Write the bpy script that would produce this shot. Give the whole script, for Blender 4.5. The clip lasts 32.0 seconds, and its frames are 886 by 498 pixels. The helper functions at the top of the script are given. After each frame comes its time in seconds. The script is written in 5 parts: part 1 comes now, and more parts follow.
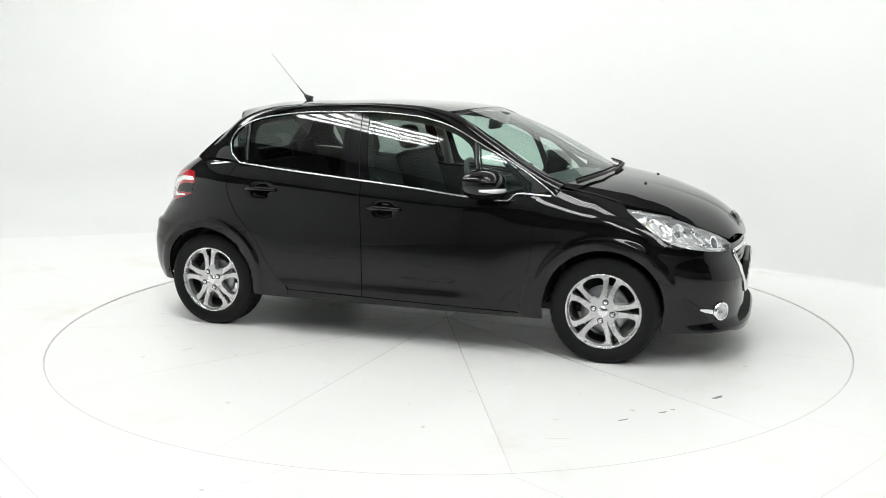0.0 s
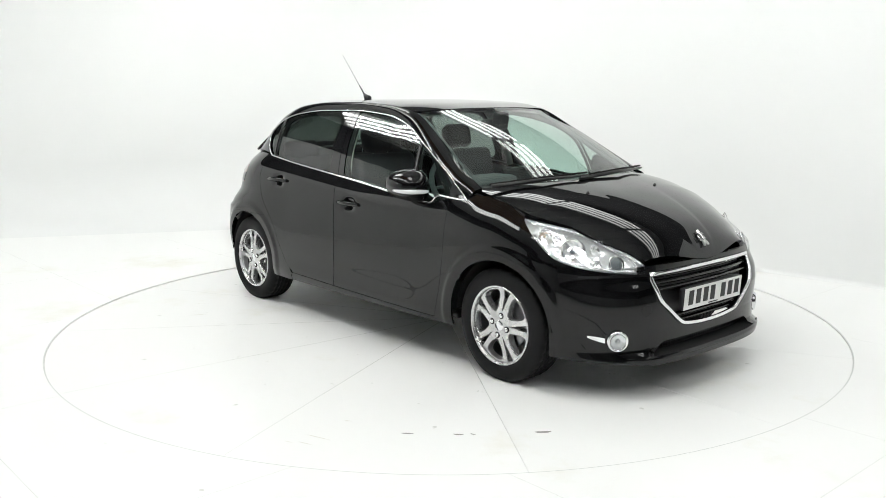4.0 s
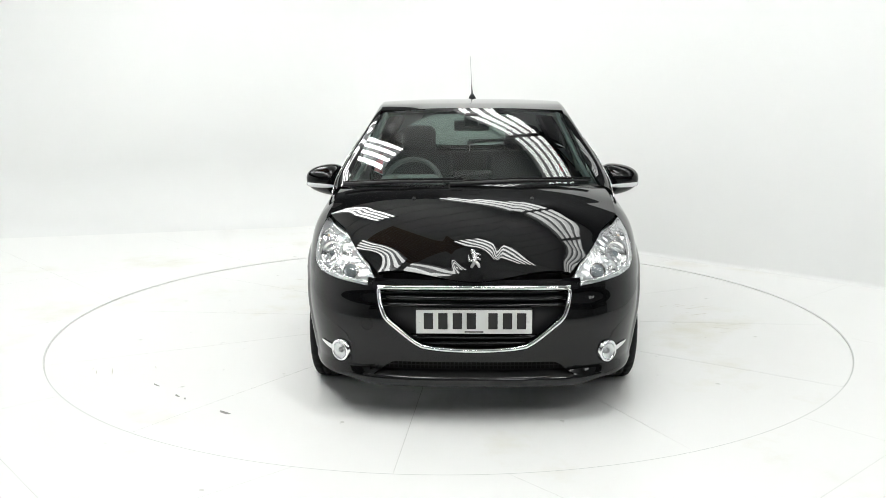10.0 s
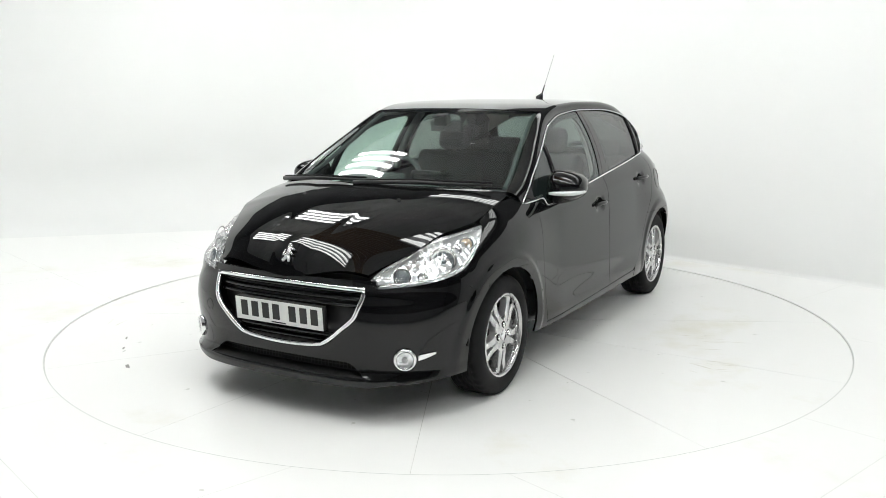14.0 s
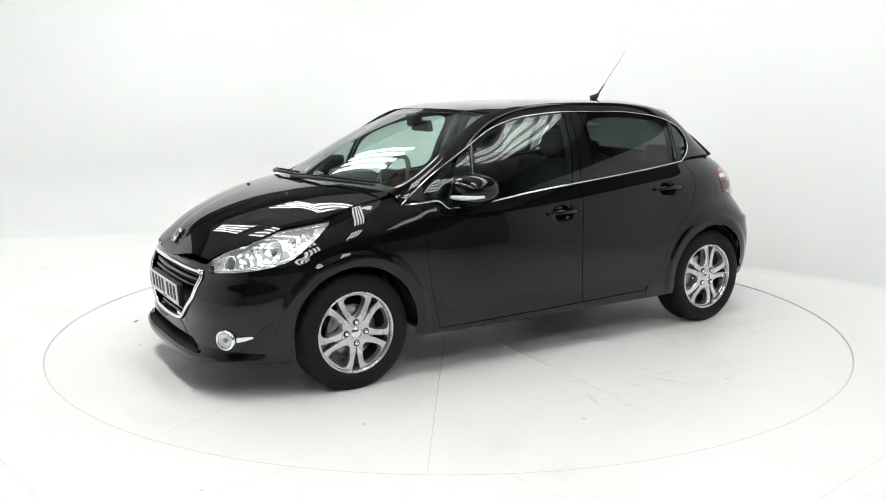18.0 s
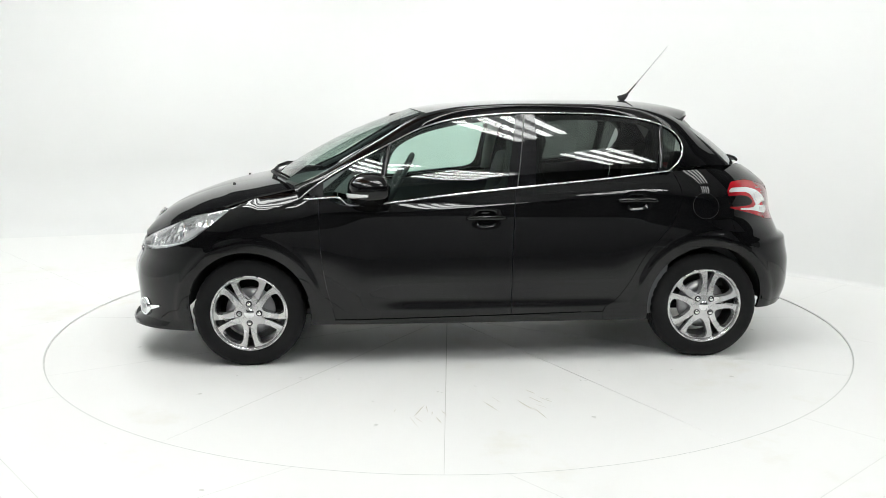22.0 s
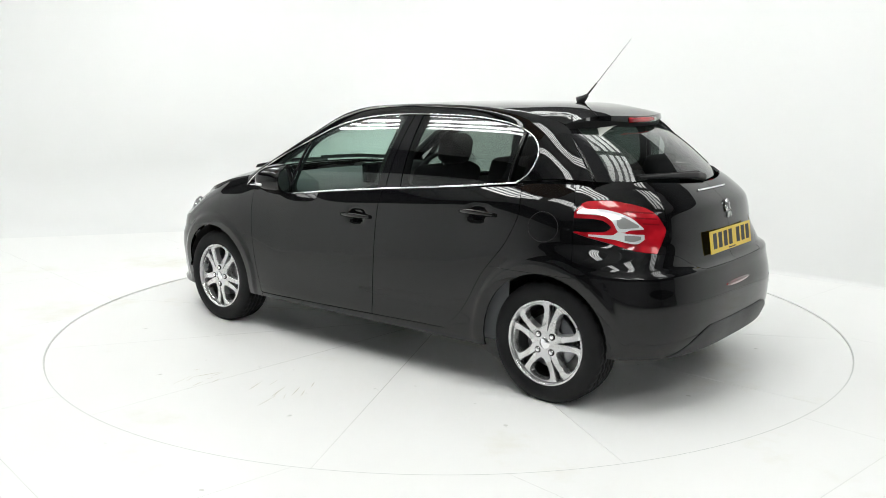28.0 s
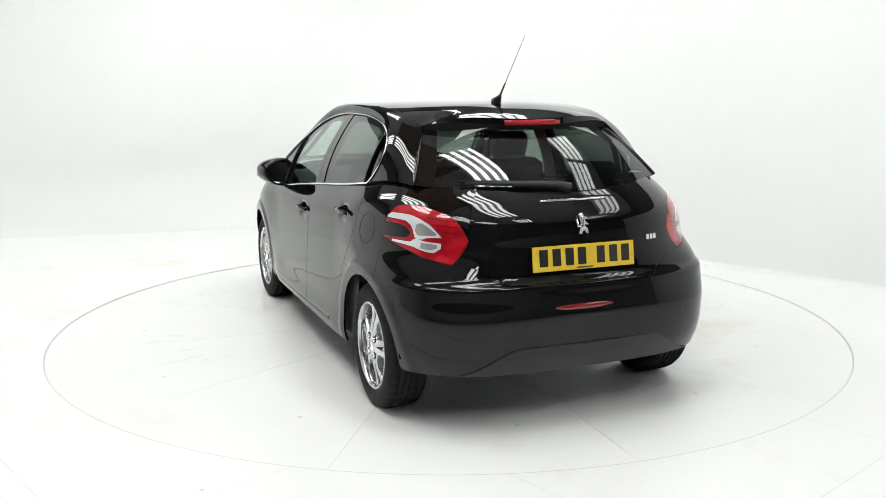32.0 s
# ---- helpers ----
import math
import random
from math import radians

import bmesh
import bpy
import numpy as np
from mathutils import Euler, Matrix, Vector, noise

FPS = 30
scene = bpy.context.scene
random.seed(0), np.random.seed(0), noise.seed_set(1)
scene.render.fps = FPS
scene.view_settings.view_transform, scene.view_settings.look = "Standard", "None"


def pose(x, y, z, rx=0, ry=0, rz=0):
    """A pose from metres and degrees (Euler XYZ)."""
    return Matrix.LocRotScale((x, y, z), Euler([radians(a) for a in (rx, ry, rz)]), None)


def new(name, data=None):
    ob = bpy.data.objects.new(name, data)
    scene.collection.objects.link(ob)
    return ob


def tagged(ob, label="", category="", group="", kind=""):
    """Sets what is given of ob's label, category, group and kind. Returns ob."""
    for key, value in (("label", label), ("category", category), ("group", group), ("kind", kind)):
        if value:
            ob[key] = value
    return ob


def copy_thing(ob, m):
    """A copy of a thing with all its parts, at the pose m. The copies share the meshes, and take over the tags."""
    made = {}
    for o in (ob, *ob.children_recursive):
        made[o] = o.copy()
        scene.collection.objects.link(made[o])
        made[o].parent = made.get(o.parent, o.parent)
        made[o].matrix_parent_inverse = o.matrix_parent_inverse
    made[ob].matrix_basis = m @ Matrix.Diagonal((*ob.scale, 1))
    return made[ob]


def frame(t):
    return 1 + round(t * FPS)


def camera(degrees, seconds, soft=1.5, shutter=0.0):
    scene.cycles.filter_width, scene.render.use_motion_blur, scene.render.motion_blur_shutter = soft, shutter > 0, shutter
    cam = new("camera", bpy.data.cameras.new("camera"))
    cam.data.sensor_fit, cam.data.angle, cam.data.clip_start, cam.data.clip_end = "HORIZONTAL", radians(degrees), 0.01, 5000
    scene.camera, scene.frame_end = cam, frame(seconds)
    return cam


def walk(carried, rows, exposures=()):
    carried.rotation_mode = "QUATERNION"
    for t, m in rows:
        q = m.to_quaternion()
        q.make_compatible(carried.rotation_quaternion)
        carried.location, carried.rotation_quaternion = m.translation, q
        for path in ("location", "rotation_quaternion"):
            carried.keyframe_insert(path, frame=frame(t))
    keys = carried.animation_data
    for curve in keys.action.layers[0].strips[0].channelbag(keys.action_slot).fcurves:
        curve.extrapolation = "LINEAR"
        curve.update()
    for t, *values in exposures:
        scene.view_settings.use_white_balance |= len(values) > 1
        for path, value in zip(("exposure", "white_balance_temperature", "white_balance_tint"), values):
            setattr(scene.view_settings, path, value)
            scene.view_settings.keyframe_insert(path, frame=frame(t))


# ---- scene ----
from mathutils import geometry

cam = camera(53.32, 32.0, soft=0.9)
EYE = pose(0, -5.731, 1.492, 90 - 10.219, 0.193, 0.253)
walk(cam, [(0, EYE), (32.0, EYE)])

TURN0, TURN_RATE = -20.04, -7.1054      # heading of the turntable, degrees and degrees a second
CAR_X, CAR_Y = -0.119, 0.155            # the car's middle on the turntable

# ---- light ----
world = bpy.data.worlds.new("world")
scene.world = world
world.use_nodes = True
world.node_tree.nodes["Background"].inputs[0].default_value = (0.9, 0.95, 1.0, 1)
world.node_tree.nodes["Background"].inputs[1].default_value = 0.3
scene.view_settings.exposure = 0.0
TUBE_LIGHT = 14.8


# ---- materials ----
def mat(name, color=(0.5, 0.5, 0.5), rough=0.5, metal=0.0, coat=0.0, coat_rough=0.03, spec=0.5, emit=None, power=0.0,
        bump=0.0, scale=40.0, vary=0.0, vary_scale=3.0):
    m = bpy.data.materials.new(name)
    m.use_nodes = True
    nt = m.node_tree
    b = nt.nodes["Principled BSDF"]
    b.inputs["Base Color"].default_value = (*color, 1)
    b.inputs["Roughness"].default_value = rough
    b.inputs["Metallic"].default_value = metal
    b.inputs["Coat Weight"].default_value = coat
    b.inputs["Coat Roughness"].default_value = coat_rough
    b.inputs["Specular IOR Level"].default_value = spec
    if emit:
        b.inputs["Emission Color"].default_value = (*emit, 1)
        b.inputs["Emission Strength"].default_value = power
    if bump or vary:
        tc = nt.nodes.new("ShaderNodeTexCoord")
    if bump:
        n = nt.nodes.new("ShaderNodeTexNoise")
        n.inputs["Scale"].default_value = scale
        n.inputs["Detail"].default_value = 4
        bp = nt.nodes.new("ShaderNodeBump")
        bp.inputs["Strength"].default_value = bump
        bp.inputs["Distance"].default_value = 0.002
        nt.links.new(tc.outputs["Object"], n.inputs["Vector"])
        nt.links.new(n.outputs["Fac"], bp.inputs["Height"])
        nt.links.new(bp.outputs["Normal"], b.inputs["Normal"])
    if vary:
        n2 = nt.nodes.new("ShaderNodeTexNoise")
        n2.inputs["Scale"].default_value = vary_scale
        n2.inputs["Detail"].default_value = 6
        ramp = nt.nodes.new("ShaderNodeMapRange")
        ramp.inputs["From Min"].default_value, ramp.inputs["From Max"].default_value = 0.3, 0.7
        ramp.inputs["To Min"].default_value, ramp.inputs["To Max"].default_value = max(rough - vary, 0), rough + vary
        nt.links.new(tc.outputs["Object"], n2.inputs["Vector"])
        nt.links.new(n2.outputs["Fac"], ramp.inputs["Value"])
        nt.links.new(ramp.outputs["Result"], b.inputs["Roughness"])
        mix = nt.nodes.new("ShaderNodeMix")
        mix.data_type = "RGBA"
        mix.inputs[6].default_value = (*[c * (1 - 0.35 * vary) for c in color], 1)
        mix.inputs[7].default_value = (*[min(1, c * (1 + 0.35 * vary)) for c in color], 1)
        nt.links.new(n2.outputs["Fac"], mix.inputs[0])
        nt.links.new(mix.outputs[2], b.inputs["Base Color"])
    return m


def pane(name, tint, gloss=0.07, rough=0.0):
    """Thin clear sheet: tinted see-through with a mirror gloss by the angle."""
    m = bpy.data.materials.new(name)
    m.use_nodes = True
    nt = m.node_tree
    nt.nodes.clear()
    out = nt.nodes.new("ShaderNodeOutputMaterial")
    mix = nt.nodes.new("ShaderNodeMixShader")
    tr = nt.nodes.new("ShaderNodeBsdfTransparent")
    gl = nt.nodes.new("ShaderNodeBsdfGlossy")
    lw = nt.nodes.new("ShaderNodeLayerWeight")
    pw = nt.nodes.new("ShaderNodeMath")
    fr = nt.nodes.new("ShaderNodeMath")
    tr.inputs[0].default_value = (*tint, 1)
    gl.inputs["Roughness"].default_value = rough
    lw.inputs["Blend"].default_value = 0.5
    pw.operation, pw.inputs[1].default_value = "POWER", 4.2
    fr.operation, fr.inputs[1].default_value, fr.inputs[2].default_value = "MULTIPLY_ADD", 1 - gloss, gloss
    nt.links.new(lw.outputs["Facing"], pw.inputs[0])
    nt.links.new(pw.outputs[0], fr.inputs[0])
    nt.links.new(fr.outputs[0], mix.inputs[0])
    nt.links.new(tr.outputs[0], mix.inputs[1])
    nt.links.new(gl.outputs[0], mix.inputs[2])
    nt.links.new(mix.outputs[0], out.inputs[0])
    return m


PAINT = mat("black_paint", (0.0035, 0.0036, 0.004), 0.4, 0.0, 1.0, 0.012, 0.0)
PAINT.node_tree.nodes["Principled BSDF"].inputs["Coat IOR"].default_value = 1.46
PLASTIC = mat("black_plastic", (0.012, 0.012, 0.013), 0.45, bump=0.15, scale=300, vary=0.08)
INTAKE = mat("intake_black", (0.004, 0.004, 0.004), 0.8)
GLOSS = mat("gloss_black", (0.006, 0.006, 0.007), 0.05)
RUBBER = mat("tyre_rubber", (0.009, 0.009, 0.0095), 0.7, spec=0.22, bump=0.3, scale=120, vary=0.1)
CHROME = mat("chrome", (0.82, 0.83, 0.84), 0.06, 1.0)
ALLOY = mat("alloy", (0.62, 0.62, 0.625), 0.26, 0.82, 0.5, 0.08, vary=0.06, vary_scale=8)
ALLOY_DARK = mat("alloy_inner", (0.16, 0.16, 0.165), 0.4, 0.9)
STEEL = mat("disc_steel", (0.35, 0.35, 0.36), 0.3, 1.0, bump=0.1, scale=60)
GLASS_FRONT = pane("green_glass", (0.72, 0.86, 0.80))
GLASS_SCREEN = pane("windscreen_glass", (0.72, 0.86, 0.80), 0.10)
GLASS_REAR = pane("privacy_glass", (0.25, 0.28, 0.265))
GLASS_TAIL = pane("tailgate_privacy_glass", (0.22, 0.26, 0.245))
LENS = pane("clear_lens", (0.97, 0.98, 0.985), 0.04)
RED = mat("red_lens", (0.50, 0.008, 0.014), 0.12, 0, 1.0, 0.02, 0.12, bump=0.12, scale=70)
RED_DARK = mat("dark_red_lens", (0.20, 0.004, 0.008), 0.12, 0, 1.0, bump=0.2, scale=90)
rn = RED.node_tree
cells = rn.nodes.new("ShaderNodeTexVoronoi")
cells.inputs["Scale"].default_value = 22
cells.feature = "SMOOTH_F1"
cm = rn.nodes.new("ShaderNodeMix")
cm.data_type = "RGBA"
cm.inputs[6].default_value, cm.inputs[7].default_value = (0.24, 0.003, 0.008, 1), (0.56, 0.010, 0.020, 1)
sep = rn.nodes.new("ShaderNodeSeparateColor")
rtc = rn.nodes.new("ShaderNodeTexCoord")
rn.links.new(rtc.outputs["Object"], cells.inputs["Vector"])
rn.links.new(cells.outputs["Color"], sep.inputs[0])
rn.links.new(sep.outputs[0], cm.inputs[0])
rn.links.new(cm.outputs[2], rn.nodes["Principled BSDF"].inputs["Base Color"])
CLEAR_WHITE = mat("clear_reflector", (0.84, 0.85, 0.86), 0.14, 0.30, 1.0, bump=1.0, scale=45)
BULB_GREY = mat("bulb_reflector", (0.74, 0.74, 0.73), 0.12, 0.7, 1.0, bump=0.6, scale=45)
LAMP_SILVER = mat("lamp_silver", (0.88, 0.89, 0.90), 0.12, 0.70, 1.0)
ln = LAMP_SILVER.node_tree
facets = ln.nodes.new("ShaderNodeTexVoronoi")
facets.inputs["Scale"].default_value = 26
ltc = ln.nodes.new("ShaderNodeTexCoord")
lbump = ln.nodes.new("ShaderNodeBump")
lbump.inputs["Strength"].default_value, lbump.inputs["Distance"].default_value = 0.8, 0.008
ln.links.new(ltc.outputs["Object"], facets.inputs["Vector"])
ln.links.new(facets.outputs["Distance"], lbump.inputs["Height"])
ln.links.new(lbump.outputs["Normal"], ln.nodes["Principled BSDF"].inputs["Normal"])
LAMP_CHROME = mat("lamp_chrome", (0.9, 0.9, 0.9), 0.07, 1.0, bump=0.12, scale=60)
PROJECTOR = mat("projector_glass", (0.12, 0.14, 0.15), 0.03, 0.0, 1.0)
MIRROR = mat("mirror_silver", (0.9, 0.9, 0.9), 0.0, 1.0)
AMBER = mat("amber_bulb", (0.62, 0.48, 0.34), 0.3)
TRIM = mat("interior_plastic", (0.085, 0.09, 0.094), 0.6, bump=0.1, scale=120, vary=0.08)
TRIM_LIGHT = mat("headliner_cloth", (0.42, 0.42, 0.40), 0.85, bump=0.3, scale=250, vary=0.05)
CLOTH = mat("seat_cloth", (0.022, 0.023, 0.026), 0.9, vary=0.06)
PLATE_WHITE = mat("plate_white", (0.75, 0.76, 0.74), 0.35)
PLATE_YELLOW = mat("plate_yellow", (0.75, 0.52, 0.04), 0.35)
INK = mat("ink", (0.01, 0.01, 0.01), 0.5)
WALL = mat("white_wall_paint", (0.82, 0.825, 0.82), 0.7, bump=0.1, scale=30, vary=0.06, vary_scale=0.7)
FLOOR = mat("white_floor_paint", (0.86, 0.86, 0.85), 0.38, bump=0.12, scale=20, vary=0.1, vary_scale=1.2)
fn = FLOOR.node_tree
fb = fn.nodes["Principled BSDF"]
old = fb.inputs["Base Color"].links[0].from_socket
geo = fn.nodes.new("ShaderNodeNewGeometry")
st = fn.nodes.new("ShaderNodeTexNoise")
st.inputs["Scale"].default_value, st.inputs["Detail"].default_value, st.inputs["Roughness"].default_value = 0.9, 8, 0.65
rg = fn.nodes.new("ShaderNodeMapRange")
rg.inputs["From Min"].default_value, rg.inputs["From Max"].default_value, rg.inputs["To Max"].default_value = 0.56, 0.72, 0.75
mx = fn.nodes.new("ShaderNodeMix")
mx.data_type = "RGBA"
mx.inputs[7].default_value = (0.74, 0.72, 0.63, 1)
fn.links.new(geo.outputs["Position"], st.inputs["Vector"])
fn.links.new(st.outputs["Fac"], rg.inputs["Value"])
fn.links.new(rg.outputs["Result"], mx.inputs[0])
fn.links.new(old, mx.inputs[6])
sp = fn.nodes.new("ShaderNodeTexNoise")
sp.inputs["Scale"].default_value, sp.inputs["Detail"].default_value = 9, 3
rs = fn.nodes.new("ShaderNodeMapRange")
rs.inputs["From Min"].default_value, rs.inputs["From Max"].default_value, rs.inputs["To Max"].default_value = 0.735, 0.76, 0.6
mx2 = fn.nodes.new("ShaderNodeMix")
mx2.data_type = "RGBA"
mx2.inputs[7].default_value = (0.52, 0.52, 0.49, 1)
tcf = fn.nodes.new("ShaderNodeTexCoord")
fn.links.new(tcf.outputs["Object"], sp.inputs["Vector"])
fn.links.new(sp.outputs["Fac"], rs.inputs["Value"])
fn.links.new(rs.outputs["Result"], mx2.inputs[0])
fn.links.new(mx.outputs[2], mx2.inputs[6])
fn.links.new(mx2.outputs[2], fb.inputs["Base Color"])
# unseen front floor: white fades to grey, a darkening added for the door reflections
APRON = mat("unseen_front_floor", (0.23, 0.23, 0.235), 0.7, bump=0.3, scale=15, vary=0.15, vary_scale=1.5)
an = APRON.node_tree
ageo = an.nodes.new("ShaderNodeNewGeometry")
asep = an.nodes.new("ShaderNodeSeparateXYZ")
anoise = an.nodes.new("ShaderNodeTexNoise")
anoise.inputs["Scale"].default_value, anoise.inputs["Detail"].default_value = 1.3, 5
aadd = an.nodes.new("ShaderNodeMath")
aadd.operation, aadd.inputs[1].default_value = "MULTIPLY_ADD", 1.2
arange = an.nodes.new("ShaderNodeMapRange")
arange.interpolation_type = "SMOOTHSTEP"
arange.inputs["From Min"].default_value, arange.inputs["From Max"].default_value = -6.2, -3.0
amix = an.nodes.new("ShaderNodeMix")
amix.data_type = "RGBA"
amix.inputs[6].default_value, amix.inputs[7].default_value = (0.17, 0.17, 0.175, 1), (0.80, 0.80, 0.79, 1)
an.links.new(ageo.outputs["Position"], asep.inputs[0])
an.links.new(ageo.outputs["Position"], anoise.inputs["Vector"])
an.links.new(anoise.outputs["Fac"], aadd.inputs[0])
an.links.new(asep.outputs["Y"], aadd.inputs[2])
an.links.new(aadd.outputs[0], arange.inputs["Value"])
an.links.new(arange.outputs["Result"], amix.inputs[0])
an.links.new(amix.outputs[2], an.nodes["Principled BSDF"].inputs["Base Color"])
# unseen west wall: colour fades to grey to soften what the doors reflect
WALL_FADE = mat("unseen_wall_fade", (0.5, 0.5, 0.5), 0.75, bump=0.1, scale=30)
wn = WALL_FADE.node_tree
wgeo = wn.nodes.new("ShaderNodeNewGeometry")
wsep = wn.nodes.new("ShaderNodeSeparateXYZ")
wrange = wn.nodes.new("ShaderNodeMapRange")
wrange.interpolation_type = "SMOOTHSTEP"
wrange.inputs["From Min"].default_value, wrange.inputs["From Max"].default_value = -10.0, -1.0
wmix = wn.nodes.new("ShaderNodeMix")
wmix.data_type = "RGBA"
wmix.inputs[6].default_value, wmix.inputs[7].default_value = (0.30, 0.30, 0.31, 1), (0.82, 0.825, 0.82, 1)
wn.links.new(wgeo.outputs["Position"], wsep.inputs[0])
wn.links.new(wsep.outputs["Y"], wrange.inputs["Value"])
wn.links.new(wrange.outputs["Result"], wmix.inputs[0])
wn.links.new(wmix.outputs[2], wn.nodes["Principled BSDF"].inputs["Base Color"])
SCUFF = mat("scuff", (0.60, 0.57, 0.50), 0.8)
SEAM = mat("floor_seam", (0.58, 0.58, 0.56), 0.8)
JOINT = mat("ring_joint", (0.62, 0.63, 0.62), 0.8)
CEILING = mat("grey_roof_boards", (0.55, 0.55, 0.55), 0.6, vary=0.1, vary_scale=2)
GREY_WALL = mat("grey_lower_wall", (0.30, 0.30, 0.31), 0.8, vary=0.1, vary_scale=0.8)
DARK_WALL = mat("dark_upper_wall", (0.05, 0.05, 0.053), 0.8, vary=0.05)
TRAY = mat("grey_enamel", (0.25, 0.25, 0.255), 0.5, vary=0.05)
DIRT = mat("dirt", (0.30, 0.30, 0.29), 0.9)
TUBE = mat("fluorescent_tube", (0.9, 0.9, 0.9), 0.5, emit=(0.978, 1.0, 0.975), power=TUBE_LIGHT)
# dimmed copy of the tube, so its row brightens the right wall less
TUBE_DIM = mat("dimmed_fluorescent_tube", (0.9, 0.9, 0.9), 0.5, emit=(0.978, 1.0, 0.975), power=TUBE_LIGHT * 0.32)
BOARD = mat("stained_boards", (0.20, 0.105, 0.045), 0.6, vary=0.3, vary_scale=1.5)


# ---- helpers for shapes ----
def crv(*pairs):
    """A smooth curve through a few pairs that never overshoots."""
    x = np.array([p[0] for p in pairs], float)
    y = np.array([p[1] for p in pairs], float)
    if x[0] > x[-1]:
        x, y = x[::-1], y[::-1]
    h = np.diff(x)
    d = np.diff(y) / h
    m = np.zeros_like(x)
    for i in range(1, len(x) - 1):
        if d[i - 1] * d[i] > 0:
            w1, w2 = 2 * h[i] + h[i - 1], h[i] + 2 * h[i - 1]
            m[i] = (w1 + w2) / (w1 / d[i - 1] + w2 / d[i])
    m[0], m[-1] = d[0], d[-1]

    def f(t):
        t = np.clip(np.asarray(t, float), x[0], x[-1])
        i = np.clip(np.searchsorted(x, t) - 1, 0, len(x) - 2)
        u = (t - x[i]) / h[i]
        return ((1 + 2 * u) * (1 - u) ** 2 * y[i] + u * (1 - u) ** 2 * h[i] * m[i]
                + u * u * (3 - 2 * u) * y[i + 1] + u * u * (u - 1) * h[i] * m[i + 1])
    return f


def smooth(a, b, t):
    u = np.clip((t - a) / (b - a), 0, 1)
    return u * u * (3 - 2 * u)


def mesh_of(name, verts, faces, material, flat=False):
    me = bpy.data.meshes.new(name)
    me.from_pydata([tuple(v) for v in verts], [], [tuple(f) for f in faces])
    me.materials.append(material)
    if not flat:
        me.polygons.foreach_set("use_smooth", [True] * len(me.polygons))
    me.update()
    return me


def part(name, me, parent=None, label="", at=None):
    ob = new(name, me)
    if parent is not None:
        ob.parent = parent
    if at is not None:
        ob.matrix_basis = at
    return tagged(ob, label=label)


def bm_part(name, bm, material, parent=None, label="", at=None, flat=True):
    me = bpy.data.meshes.new(name)
    bm.to_mesh(me)
    bm.free()
    me.materials.append(material)
    if not flat:
        me.polygons.foreach_set("use_smooth", [True] * len(me.polygons))
    return part(name, me, parent, label, at)


def normals(g):
    du, dv = np.gradient(g, axis=0), np.gradient(g, axis=1)
    n = np.cross(du, dv)
    return n / np.maximum(np.linalg.norm(n, axis=2, keepdims=True), 1e-9)


def outward(g, centre=(0, 0, 0.55)):
    n = normals(g)
    if ((g - np.array(centre)) * n).sum() < 0:
        g = g[::-1]
    return g


def sheet(grids, depth=0.0, sides="abcd"):
    """Vertices and faces of grids of points, with their rims turned in by depth."""
    V, F, k = [], [], 0
    for g in grids:
        nu, nv = g.shape[:2]
        V.extend(g.reshape(-1, 3))
        i = np.arange(nu * nv).reshape(nu, nv) + k
        F.extend(zip(i[:-1, :-1].ravel(), i[1:, :-1].ravel(), i[1:, 1:].ravel(), i[:-1, 1:].ravel()))
        k += nu * nv
        if depth:
            n = normals(g)
            for e, (pts, nn) in {"a": (g[::-1, 0], n[::-1, 0]), "b": (g[:, -1], n[:, -1]), "c": (g[0], n[0]), "d": (g[-1, ::-1], n[-1, ::-1])}.items():
                if e not in sides:
                    continue
                c = len(pts)
                V.extend(pts)
                V.extend(pts - nn * depth)
                F.extend((k + j, k + j + 1, k + c + j + 1, k + c + j) for j in range(c - 1))
                k += 2 * c
    return V, F


def flip(g):
    return (g * np.array([1, -1, 1]))[::-1]


def panel_mesh(name, grids, material, depth=0.014, sides="abcd"):
    return mesh_of(name, *sheet([outward(g) for g in grids], depth, sides), material)


def both(name, grids, material, parent, label="", depth=0.014, sides="abcd"):
    """The panel on the left and its mirror image on the right."""
    grids = [outward(g) for g in grids]
    a = part(name, mesh_of(name, *sheet(grids, depth, sides), material), parent, label)
    b = part(name, mesh_of(name, *sheet([flip(g) for g in grids], depth, sides), material), parent, label)
    return a, b


def tube(points, r, seg=8, closed=False, squash=(1, 1)):
    """A bent bar along points (list of Vectors)."""
    P = [Vector(p) for p in points]
    n = len(P)
    V, F = [], []
    ref = Vector((0, 0, 1))
    for i, p in enumerate(P):
        a = P[(i - 1) % n] if (closed or i) else P[0]
        b = P[(i + 1) % n] if (closed or i < n - 1) else P[-1]
        t = (b - a).normalized()
        rr = r[i] if hasattr(r, "__len__") else r
        side = t.cross(ref)
        if side.length < 0.05:
            side = t.cross(Vector((0, 1, 0)))
        side.normalize()
        up = side.cross(t)
        for j in range(seg):
            q = 2 * math.pi * j / seg
            V.append(p + side * (math.cos(q) * rr * squash[0]) + up * (math.sin(q) * rr * squash[1]))
    rows = n if closed else n - 1
    for i in range(rows):
        for j in range(seg):
            a, b = i * seg, ((i + 1) % n) * seg
            F.append((a + j, a + (j + 1) % seg, b + (j + 1) % seg, b + j))
    if not closed:
        F.append(tuple(range(seg - 1, -1, -1)))
        F.append(tuple((n - 1) * seg + j for j in range(seg)))
    return V, F


